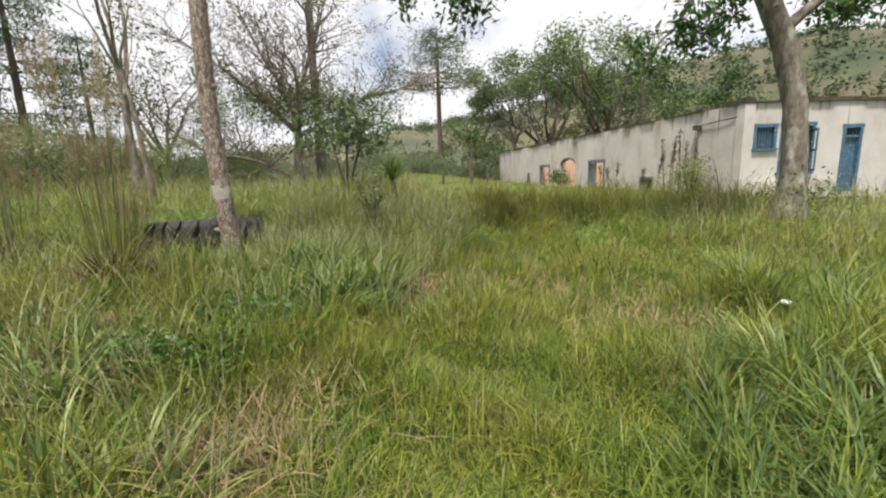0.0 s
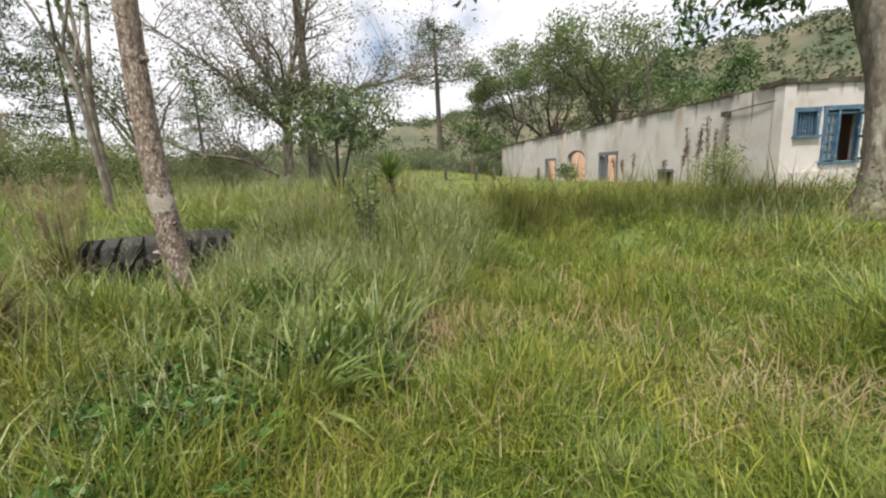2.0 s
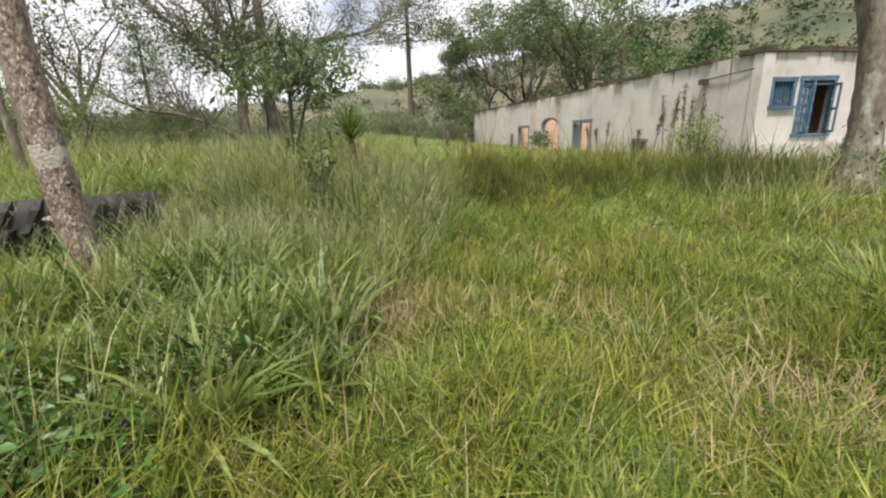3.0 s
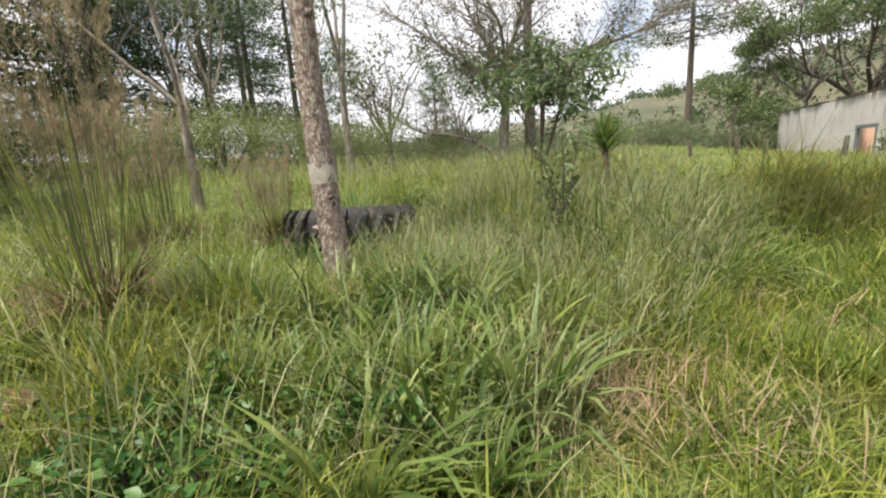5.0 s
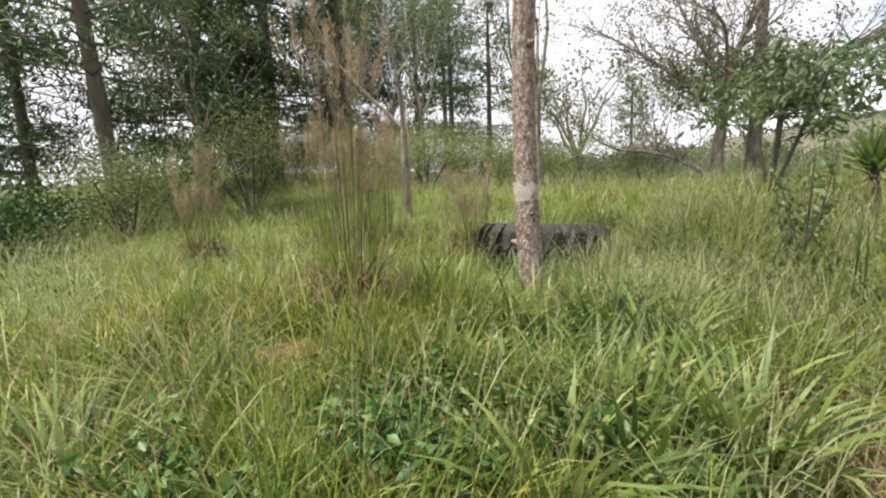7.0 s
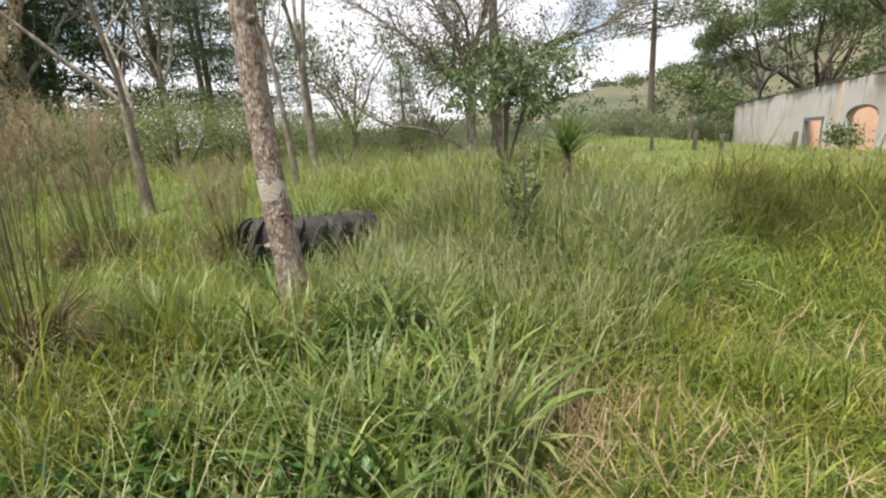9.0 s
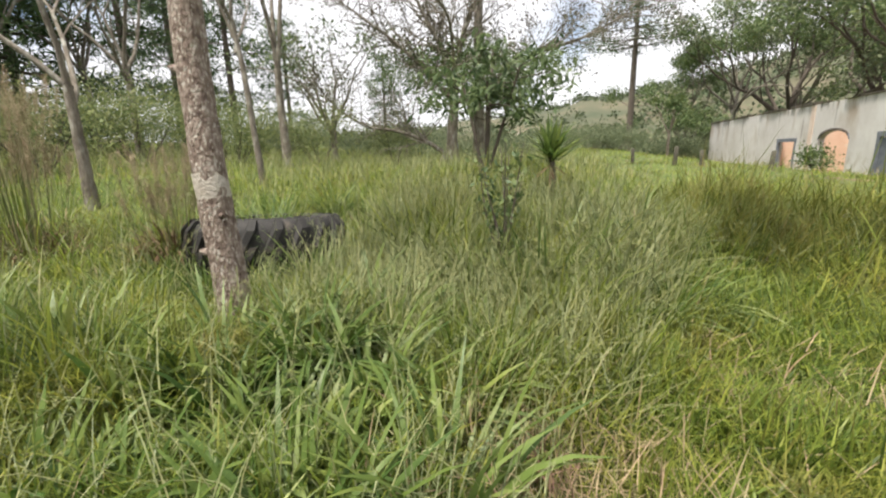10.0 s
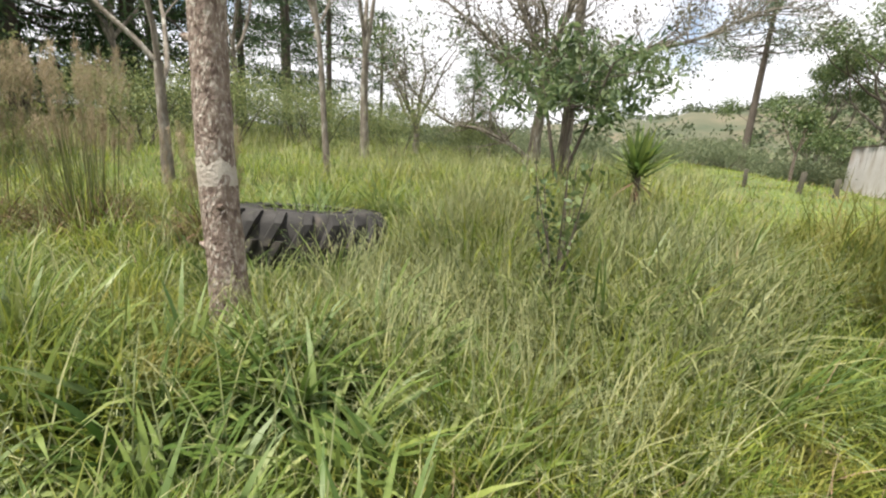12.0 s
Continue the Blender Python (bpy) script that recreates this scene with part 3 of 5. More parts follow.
    leaf = part("open_leaf", boxes(((0, -0.02, 0), (0.06, 0.02, 1.4)), ((0.4, -0.02, 0), (0.46, 0.02, 1.4)), ((0.06, -0.018, 0), (0.4, 0.018, 0.07)), ((0.06, -0.018, 1.33), (0.4, 0.018, 1.4)), ((0.06, -0.016, 0.65), (0.4, 0.016, 0.72))), BLUE, e, "open blue sash")
    leaf.matrix_basis = pose(13.5, HY - 0.04, 2.22, 0, 0, -118)
    # doors and far openings of the front
    e, bar = framed("x", 14.68, 15.42, 1.45, 3.72, BLUE, 0.1, False, "door", "weathered blue plank door")
    for k in range(4):
        bar("plank", 14.79 + 0.133 * k, 14.915 + 0.133 * k, 1.45, 3.3, 0.04, 0.08)
    bar("transom", 14.78, 15.32, 3.3, 3.38, 0.08, 0.0)
    for k in range(4):
        bar("bar", 14.84 + 0.13 * k, 14.87 + 0.13 * k, 3.38, 3.62, 0.03, 0.04)
    e, bar = framed("x", 16.6, 17.5, 1.45, 3.6, WHITEWOOD, 0.12, False, "doorway", "dark doorway in a white frame")
    bar("post", 17.05, 17.13, 1.45, 3.48, 0.08, 0.0, BROWNBARK)
    e, bar = framed("x", 18.1, 18.85, 2.2, 3.62, WHITEWOOD, 0.1, True, "window", "window with a pale blue pane")
    bar("pane", 18.2, 18.75, 2.2, 3.52, 0.01, 0.08, GLASS)
    # cable and lamp bracket under the coping
    cb = Tubes()
    cb.add([(HX - 0.03, HY + 0.1, 4.1), (HX - 0.06, HY + 1.0, 4.06), (HX - 0.05, HY + 2.0, 4.0), (HX - 0.05, HY + 2.1, 3.9)], [0.02] * 4, 5)
    put("cable", cb.mesh("cable"), ROT, h)
    part("lamp_bracket", boxes(((HX - 0.2, HY + 2.0, 3.85), (HX - 0.01, HY + 2.25, 4.02))), ROT, h)


build_house()


# ---------------------------------------------------------------- near tree with the pale trunk
def slim_tree():
    x, y = -2.62, 7.5
    t = thing("slim_tree", x, y, gz(x, y) - 0.05, "slim tree with pale blotched bark, in long grass", "tree")
    t.matrix_world = t.matrix_world @ pose(0, 0, 0, 0, 3.5, 0)
    z0 = gz(x, y) - 0.05
    pts = [(0, 0, 0), (-0.07, 0, 0.55), (-0.17, 0, 1.33), (-0.27, 0.03, 2.3), (-0.33, 0.05, 3.6), (-0.36, 0.1, 5.0), (-0.3, 0.1, 6.4)]
    tr, rnd, rs = Tubes(), random.Random(3), np.random.RandomState(3)
    tr.add(*smooth_line(pts, [0.16, 0.128, 0.118, 0.11, 0.105, 0.095, 0.08], 8), sides=16, wobble=0.045, rnd=rnd)
    put("trunk", tr.mesh("trunk"), BARK, t)
    # pale bare collar and knots
    col = Tubes()
    col.add([(-0.15, 0, 1.17), (-0.165, 0, 1.26), (-0.18, 0, 1.36)], [0.121, 0.1235, 0.119], 16, 0.02, rnd)
    put("bark_patch", col.mesh("bark_patch"), WHITEPATCH, t, "bare whitish band of bark")
    for zz, a in ((1.02, 0.5), (2.05, 2.6), (2.6, 0.2), (0.72, 3.6)):
        k = Tubes()
        c = Vector((-0.07 - zz * 0.08, 0, zz))
        d = Vector((math.cos(a), -abs(math.sin(a)), 0.25))
        k.add([c + d * 0.08, c + d * 0.13, c + d * 0.16], [0.035, 0.028, 0.008], 7, 0.1, rnd)
        put("knot", k.mesh("knot"), BARK, t)
    tb, tips = Tubes(), []
    for k in range(5):
        a = 1.25 * k
        grow(tb, rnd, Vector(pts[-1]) - Vector((0, 0, 0.25 * k)), Vector((math.cos(a), math.sin(a), 0.9)).normalized(), 1.3, 0.05, 2, tips, 0.12, 0.05, 0.7, 2)
    put("branchwork", tb.mesh("branchwork"), BARK, t)
    put("crown", crown_mesh(rs, tips, 9, 0.22, 0.1), LEAF_MID, t)


WHITEPATCH = surface("bare_bark", [(0.33, 0.29, 0.25), (0.46, 0.42, 0.37)], scale=12, rough=0.9, bump=0.6, bump_scale=40)
slim_tree()


# ---------------------------------------------------------------- shade tree before the house
def shade_tree():
    x, y = 7.25, 8.95
    g = gz(x, y) - 0.1
    t = thing("shade_tree", x, y, g, "stout grey-barked tree with spreading limbs and hanging leaves", "tree")
    t.matrix_world = t.matrix_world @ pose(0, 0, 0, 0, 3.5, 0)
    rnd, rs = random.Random(11), np.random.RandomState(11)
    pts = [(0, 0, 0), (0, 0.0, 0.5), (-0.05, 0.03, 1.3), (-0.14, 0.12, 2.3), (-0.35, 0.3, 3.3), (-0.66, 0.55, 4.3), (-0.8, 0.7, 5.2)]
    tr = Tubes()
    tr.add(*smooth_line(pts, [0.36, 0.25, 0.205, 0.2, 0.205, 0.2, 0.18], 6), sides=14, wobble=0.07, rnd=rnd)
    put("trunk", tr.mesh("trunk"), GREYBARK, t)
    tips = []

    def limb(line, radii, twigs, length, seed):
        r2 = random.Random(seed)
        tb = Tubes()
        P, R = smooth_line(line, radii, 5)
        tb.add(P, R, 8, 0.05, r2)
        mine = []
        for k in range(twigs):
            i = r2.randrange(len(P) // 3, len(P))
            d = Vector((r2.gauss(0, 1), r2.gauss(0, 1), r2.uniform(-0.7, 0.3))).normalized()
            grow(tb, r2, P[i], d, length * r2.uniform(0.6, 1.2), 0.022, 1, mine, 0.15, -0.1, 0.8, 2)
        put("limb", tb.mesh("limb"), GREYBARK, t)
        tips.extend(mine)
    limb([(-0.75, 0.65, 4.9), (-1.5, 0.5, 4.9), (-2.2, 0.3, 4.2), (-2.6, 0.35, 3.45)], [0.12, 0.09, 0.06, 0.02], 16, 0.7, 1)
    limb([(-0.75, 0.65, 5.0), (-2.5, 0.4, 5.6), (-4.5, 0.2, 5.3), (-6.2, 0.3, 4.6), (-6.9, 0.4, 4.25)], [0.14, 0.1, 0.07, 0.05, 0.015], 16, 0.55, 2)
    limb([(-0.4, 0.35, 3.6), (0.4, 0.3, 4.3), (1.1, 0.2, 4.6), (2.0, 0.1, 4.5)], [0.11, 0.09, 0.06, 0.02], 14, 0.6, 3)
    limb([(-0.8, 0.7, 5.1), (-0.6, 1.4, 6.4), (-0.2, 2.4, 7.2)], [0.15, 0.1, 0.03], 14, 1.0, 4)
    limb([(-0.8, 0.7, 5.1), (-1.6, 0.2, 6.3), (-2.4, -0.6, 7.0)], [0.13, 0.1, 0.03], 14, 1.0, 5)
    put("crown", crown_mesh(rs, tips, 11, 0.15, 0.15, 0.4, 0.5, 0.9), LEAF_DARK, t)
    # low shoots round the foot
    C = rs.normal(0, 1, (500, 3)) * np.array([0.4, 0.3, 0.16]) + np.array([0.1, -0.3, 0.55])
    tagged(put("foot_shoot_tuft", blade_mesh("foot_shoot_tuft", leaves(rs, C, 0.07, 0.5, -0.3)), LEAF_MID, t), kind="stuff")


shade_tree()


# ---------------------------------------------------------------- tractor tyre lying in the grass
def tyre():
    x, y = -3.7, 9.2
    t = thing("tractor_tyre", x, y, 0.4, "big black tractor tyre lying flat in the grass", "tyre")
    tilt = Matrix.Translation((x, y, 0.62)) @ pose(0, 0, 0, 0, 3.5, 0) @ Matrix.Rotation(radians(-7), 4, Vector((0.697, 0.717, 0)))
    t.matrix_world = tilt
    prof = [(0.5, 0.02), (0.56, 0.0), (0.74, 0.0), (0.83, 0.04), (0.87, 0.12), (0.88, 0.3), (0.87, 0.48), (0.83, 0.57), (0.74, 0.61), (0.58, 0.6), (0.5, 0.57), (0.48, 0.54), (0.53, 0.5), (0.78, 0.48), (0.82, 0.3), (0.78, 0.12), (0.53, 0.09), (0.48, 0.06)]
    n, m = 72, len(prof)
    v = np.array([(r * math.cos(2 * math.pi * k / n), r * math.sin(2 * math.pi * k / n), z) for k in range(n) for r, z in prof])
    q = np.array([(k * m + i, ((k + 1) % n) * m + i, ((k + 1) % n) * m + (i + 1) % m, k * m + (i + 1) % m) for k in range(n) for i in range(m)])
    put("carcass", raw("carcass", v, [q], smooth=True), RUBBER, t)
    # slanting lugs in two staggered rows
    bm = bmesh.new()
    for y0, z0, y1, z1, r0, r1 in ((-0.035, 0.02, 0.1, 0.3, 0.72, 0.9),):
        vs = []
        for (yy, zz, ro) in ((y0, 0.0, 0.84), (y0 + 0.01, 0.1, 0.925), (y1, 0.33, 0.935)):
            for dy in (0, 0.075):
                for rr in (0.8, ro):
                    vs.append(bm.verts.new((rr, yy + dy, zz)))
        bmesh.ops.convex_hull(bm, input=vs)
    lug = bpy.data.meshes.new("lug")
    bm.to_mesh(lug)
    bm.free()
    lug.materials.append(RUBBER)
    N = 21
    for k in range(N):
        for up in (0, 1):
            o = new("lug", lug)
            o.parent = t
            o.matrix_basis = pose(0, 0, 0.61 if up else 0, 180 if up else 0, 0, 360 * (k + 0.5 * up) / N)
    bm = bmesh.new()
    bmesh.ops.create_circle(bm, cap_ends=True, segments=28, radius=0.53)
    bmesh.ops.subdivide_edges(bm, edges=bm.edges[:], cuts=1)
    top = bmesh.ops.extrude_face_region(bm, geom=bm.faces[:])["geom"]
    for v in top:
        if isinstance(v, bmesh.types.BMVert):
            v.co.z += 0.5 + 0.05 * noise.noise(v.co * 6)
    ef = part("earth_fill", bm, ROT)
    ef.matrix_world = tilt
    tagged(ef, "grey-brown earth filling the hollow of the tyre", "soil")
    bead = Tubes()
    bead.add([(0.5 * math.cos(a), 0.5 * math.sin(a), 0.595) for a in np.linspace(0, 6.2832, 49)], [0.02] * 49, 6)
    put("bead", bead.mesh("bead"), RUBBER, t)


tyre()


# ---------------------------------------------------------------- trees
def wide_tree():
    """Open tree with arching fine-twigged limbs and thin foliage."""
    x, y = -4.63, 20.6
    t = thing("spreading_tree", x, y, gz(x, y) - 0.22, "wide open-crowned tree with thin foliage and mossy limbs", "tree")
    t.matrix_world = t.matrix_world @ pose(0, 0, 0, 0, 3.5, 0)
    rnd, rs = random.Random(21), np.random.RandomState(21)
    tr, tips = Tubes(), []
    tr.add(*smooth_line([(0.25, 0, -0.1), (0.05, 0, 0.5), (-0.05, 0, 1.4), (0.0, 0, 2.8)], [0.34, 0.25, 0.19, 0.16]), sides=10, wobble=0.1, rnd=rnd)
    put("trunk", tr.mesh("trunk"), GREYBARK, t)
    burl = Tubes()
    burl.add([(-0.1, -0.1, 0.35), (-0.2, -0.12, 0.6), (-0.16, -0.1, 0.85)], [0.1, 0.24, 0.1], 8, 0.15, rnd)
    put("burl", burl.mesh("burl"), GREYBARK, t, "knobbly burl on the trunk")

    def limb(line, r, twigs, length):
        P, R = smooth_line(line, [r * (1 - 0.8 * i / (len(line) - 1)) for i in range(len(line))], 6)
        tb = Tubes()
        tb.add(P, R, 7, 0.05, rnd)
        for k in range(twigs):
            i = rnd.randrange(len(P) // 5, len(P))
            d = (P[min(i + 1, len(P) - 1)] - P[max(i - 1, 0)]).normalized() * 0.55 + Vector((rnd.gauss(0, 0.6), rnd.gauss(0, 0.6), rnd.uniform(-0.15, 0.6)))
            grow(tb, rnd, P[i], d.normalized(), length * rnd.uniform(0.6, 1.3), max(R[i] * 0.42, 0.02), 2, tips, 0.17, 0.03, 0.75, 2, 0.75)
        put("limb", tb.mesh("limb"), GREYBARK, t)
    limb([(0, 0, 0.55), (-1.0, 0.1, 1.15), (-2.3, 0.2, 1.55), (-3.6, 0.1, 1.7), (-4.9, 0, 2.4), (-5.8, -0.2, 3.4)], 0.1, 54, 1.05)
    limb([(0, 0, 2.6), (-1.2, -0.3, 3.8), (-2.6, -0.5, 4.9), (-4.3, -0.5, 6.0)], 0.12, 48, 1.15)
    limb([(0, 0, 2.7), (-0.6, 0.2, 4.4), (-1.6, 0.4, 6.0), (-2.4, 0.5, 7.6)], 0.13, 42, 1.15)
    limb([(0, 0, 2.7), (0.2, -0.2, 4.6), (0.8, -0.3, 6.2), (1.2, -0.3, 7.8)], 0.12, 42, 1.15)
    limb([(0, 0, 2.6), (1.2, 0.2, 3.2), (2.6, 0.3, 4.2), (4.2, 0.3, 4.7), (5.4, 0.2, 5.3)], 0.12, 54, 1.15)
    limb([(0, 0, 2.5), (0.3, -1.3, 3.6), (0.5, -2.6, 4.6), (0.4, -3.6, 5.0)], 0.09, 18, 1.0)
    limb([(0, 0, 2.5), (-0.4, 1.3, 3.7), (-0.6, 2.6, 5.0), (-0.7, 3.8, 6.0)], 0.09, 18, 1.0)
    put("crown", crown_mesh(rs, tips, 2, 0.12, 0.11, 0.45, 0.1, 0.6), LEAF_GREY, t)
    C = np.concatenate([rs.normal(0, 1, (1500, 3)) * np.array([0.85, 0.6, 0.24]) + np.array(c) for c in ((-0.8, 0, 3.3), (0.8, -0.2, 3.7), (1.9, 0, 3.0), (0.2, 0.4, 4.3), (-1.4, 0.2, 4.1), (2.8, 0, 4.0))])
    put("inner_foliage", blade_mesh("inner_foliage", leaves(rs, C, 0.12, 0.45, 0.0)), LEAF_MID, t)


wide_tree()


def sapling():
    """Young tree with a forked stem, layered twigs and hanging leaves."""
    x, y = -1.57, 12.15
    t = thing("forked_sapling", x, y, gz(x, y) - 0.05, "young forked tree with layered drooping green leaves", "tree")
    rnd, rs = random.Random(31), np.random.RandomState(31)
    tips = []
    for a, L in (((-0.24, 0, 1), 1.75), ((0.3, 0.05, 1), 1.9), ((0.02, 0.2, 1), 2.15), ((0.05, -0.15, 1), 1.6)):
        d = Vector(a).normalized()
        tb = Tubes()
        tb.add([(0, 0, 0), tuple(d * L * 0.5), tuple(d * L)], [0.036, 0.028, 0.018], 6, 0.05, rnd)
        put("stem", tb.mesh("stem"), BROWNBARK, t)
        for k in range(7):
            b, tw = 1.3 * k + rnd.random(), Tubes()
            grow(tw, rnd, d * L * rnd.uniform(0.62, 1.0), Vector((math.cos(b), math.sin(b), 0.25)).normalized(), 0.5, 0.012, 1, tips, 0.12, 0.0, 0.7, 2)
            put("twig", tw.mesh("twig"), BROWNBARK, t)
    C = np.repeat(np.array([tuple(p) for p in tips]), 6, axis=0)
    C = C + rs.normal(0, 1, C.shape) * np.array([0.12, 0.12, 0.06])
    put("crown", blade_mesh("crown", leaves(rs, C, 0.17, 0.3, 0.55)), LEAF_SAP, t)


sapling()

# the grey pole-straight trunk behind the spreading tree
broad_tree("straight_tree", "tall straight grey trunk beside the spreading tree", -3.85, 21.9, 11, 0.2, GREYBARK, LEAF_OLIVE, 41, trunk_h=0.72, limbs=3, levels=2, per_tip=10, cluster=0.3, size=0.16)
broad_tree("forked_tree", "pale forked tree with thin bare upper limbs", -7.9, 10.0, 7.6, 0.09, GREYBARK, LEAF_GREY, 42, trunk_h=0.27, limbs=3, levels=3, spread=0.55, per_tip=2, cluster=0.16, size=0.1, tilt=0.75)
broad_tree("thin_tree", "thin leaning tree with a whitened foot", -5.95, 11.9, 6.2, 0.055, GREYBARK, LEAF_MID, 43, trunk_h=0.5, limbs=4, levels=2, per_tip=6, cluster=0.2, size=0.11, lean=(-0.3, 0), tilt=0.8)
broad_tree("bare_tree", "dead leafless tree forking into thin limbs", -9.0, 16.7, 9.5, 0.13, GREYBARK, LEAF_GREY, 44, trunk_h=0.32, limbs=3, levels=2, spread=0.35, rise=0.12, per_tip=0, tilt=0.3, first=0.55)
broad_tree("young_tree", "young light-stemmed tree beside the far house end", 7.2, 46.0, 6.5, 0.12, BARK, LEAF_MID, 45, trunk_h=0.4, limbs=4, levels=2, per_tip=14, cluster=0.45, size=0.3)
broad_tree("green_tree", "leafy round-topped green tree", -11.2, 23.2, 6.6, 0.16, GREYBARK, LEAF_MID, 46, trunk_h=0.22, limbs=6, levels=2, per_tip=10, cluster=0.4, size=0.2, tilt=0.8)
flat_tree = broad_tree("open_tree", "airy flat-topped tree with a thin dark trunk", 14.8, 56.5, 17, 0.24, GREYBARK, LEAF_FRESH, 47, trunk_h=0.38, limbs=8, levels=3, spread=0.62, per_tip=19, cluster=0.55, size=0.3, tilt=1.05)
for x, y, rz, k in ((22.5, 62, 80, 1.05), (11.5, 61, 200, 0.8), (31, 60, 300, 1.0)):
    copy_thing(flat_tree, pose(x, y, gz(x, y) - 0.05, 0, 0, rz) @ Matrix.Diagonal((k, k, k, 1)))
broad_tree("low_tree", "low dense green tree beside the far house end", 10.3, 52.5, 6.5, 0.16, BROWNBARK, LEAF_MID, 57, trunk_h=0.16, limbs=7, levels=2, per_tip=26, cluster=0.5, size=0.24, tilt=0.9)
broad_tree("leafy_tree", "tall leafy tree rising behind the house", 24.5, 51, 20, 0.45, BROWNBARK, LEAF_FRESH, 48, trunk_h=0.25, limbs=7, levels=3, spread=0.7, per_tip=20, cluster=0.75, size=0.34, tilt=0.95)
broad_tree("leafy_tree", "tall leafy tree rising behind the house", 19.5, 57, 18, 0.4, BROWNBARK, LEAF_HAZE, 49, trunk_h=0.28, limbs=7, levels=3, spread=0.7, per_tip=18, cluster=0.7, size=0.34, tilt=0.95)
broad_tree("dark_tree", "dark round tree on the slope behind the house", 35, 51, 14.5, 0.4, BROWNBARK, LEAF_DARK, 50, trunk_h=0.2, limbs=7, levels=3, spread=0.75, per_tip=14, cluster=0.65, size=0.4, tilt=0.95)

conifer("monkey_tail_pine", "tall bare-trunked pine with an umbrella of upturned branches", 5.2, 57.1, 18.5, 0.3, 51, bare=0.6, reach=5.6, droop=-0.3, per=26, size=0.45, upturn=0.14, whorls=6, tuft=0.42, kids=7)
conifer("tall_pine", "tall dark pine with a bare lower trunk", -14.2, 5.3, 13.0, 0.17, 52, bare=0.3, reach=3.0, droop=0.05, per=16, size=0.34, lean=(0.0, -0.5), whorls=12)
dark_pine = conifer("dark_pine", "dark dense pine at the wood's edge", -20.5, 9.0, 15, 0.26, 53, bare=0.1, reach=3.6, per=34, size=0.42, whorls=17, group="pines of the wood's edge", tuft=0.42)
for x, y, rz, s in ((-21.5, 12.4, 70, 1.1), (-22, 16.5, 300, 1.0), (-26, 10.5, 250, 1.2), (-29, 1.5, 110, 1.1)):
    m = pose(x, y, gz(x, y) - 0.05, 0, 0, rz) @ Matrix.Diagonal((s, s, s, 1))
    copy_thing(dark_pine, m)
thin_pine = conifer("thin_pine", "thin pine with sparse dark tufts", -19.0, 25.6, 11.5, 0.16, 54, bare=0.25, reach=2.4, per=20, size=0.34, whorls=11, group="thin pines of the wood", tuft=0.36)
for x, y, rz, s in ((-22, 22, 90, 1.1), (-24, 27, 160, 1.2), (-20, 32, 210, 0.8), (-13, 33, 280, 0.6), (-27, 20, 330, 1.2), (-29, 31, 10, 1.3), (-19, 1.5, 60, 0.9), (-23, 3.5, 20, 1.1), (-21, -2.5, 200, 1.0)):
    copy_thing(thin_pine, pose(x, y, gz(x, y) - 0.05, 0, 0, rz) @ Matrix.Diagonal((s, s, s, 1)))
wood_tree = broad_tree("wood_tree", "slender broadleaf tree in the mixed wood", -15.0, 16.5, 9.0, 0.12, GREYBARK, LEAF_MID, 55, trunk_h=0.35, limbs=5, levels=3, spread=0.6, per_tip=10, cluster=0.3, size=0.14, group="slender trees of the wood")
for x, y, rz, s in ((-18.5, 14.2, 130, 1.1), (-9, 27, 280, 0.6), (-20, 18.5, 20, 1.1), (-6.5, 33, 90, 0.8), (-17.5, 8.2, 250, 0.85), (-15.5, -0.5, 80, 0.9)):
    copy_thing(wood_tree, pose(x, y, gz(x, y) - 0.05, 0, 0, rz) @ Matrix.Diagonal((s, s, s, 1)))

# bushes
ob = bush("olive_bush", "soft greyish-green bush at the wood's edge", -12.8, 8.2, 3.2, 3.0, LEAF_OLIVE, 61, n=7200, size=0.095, group="olive bushes")
for x, y, rz, s in ((-11.8, 11.6, 60, 0.75), (-12.6, 14.6, 150, 0.9), (-10.9, 16.6, 220, 0.8), (-9.4, 19.2, 20, 0.85), (-7.6, 22.2, 90, 0.75), (-12.4, 5.2, 200, 0.8), (-13.5, 18, 300, 0.95)):
    copy_thing(ob, pose(x, y, gz(x, y) - 0.03, 0, 0, rz) @ Matrix.Diagonal((s, s, s * 0.95, 1)))
db = bush("dark_bush", "low dark green bush by the lawn", -12.4, 2.6, 2.2, 1.7, LEAF_DARK, 62, n=2600, size=0.12, group="dark bushes")
for x, y, rz, s in ((-13.8, 0.8, 70, 1.1), (-15.5, 3.8, 140, 1.1), (-16.5, 6.6, 10, 1.2)):
    copy_thing(db, pose(x, y, gz(x, y) - 0.03, 0, 0, rz) @ Matrix.Diagonal((s, s, s, 1)))
hb = bush("hedge_bush", "rounded bush along the far field edge", -1.5, 42, 5.5, 2.2, LEAF_HAZE, 63, n=7000, size=0.13, group="hedge at the far field edge")
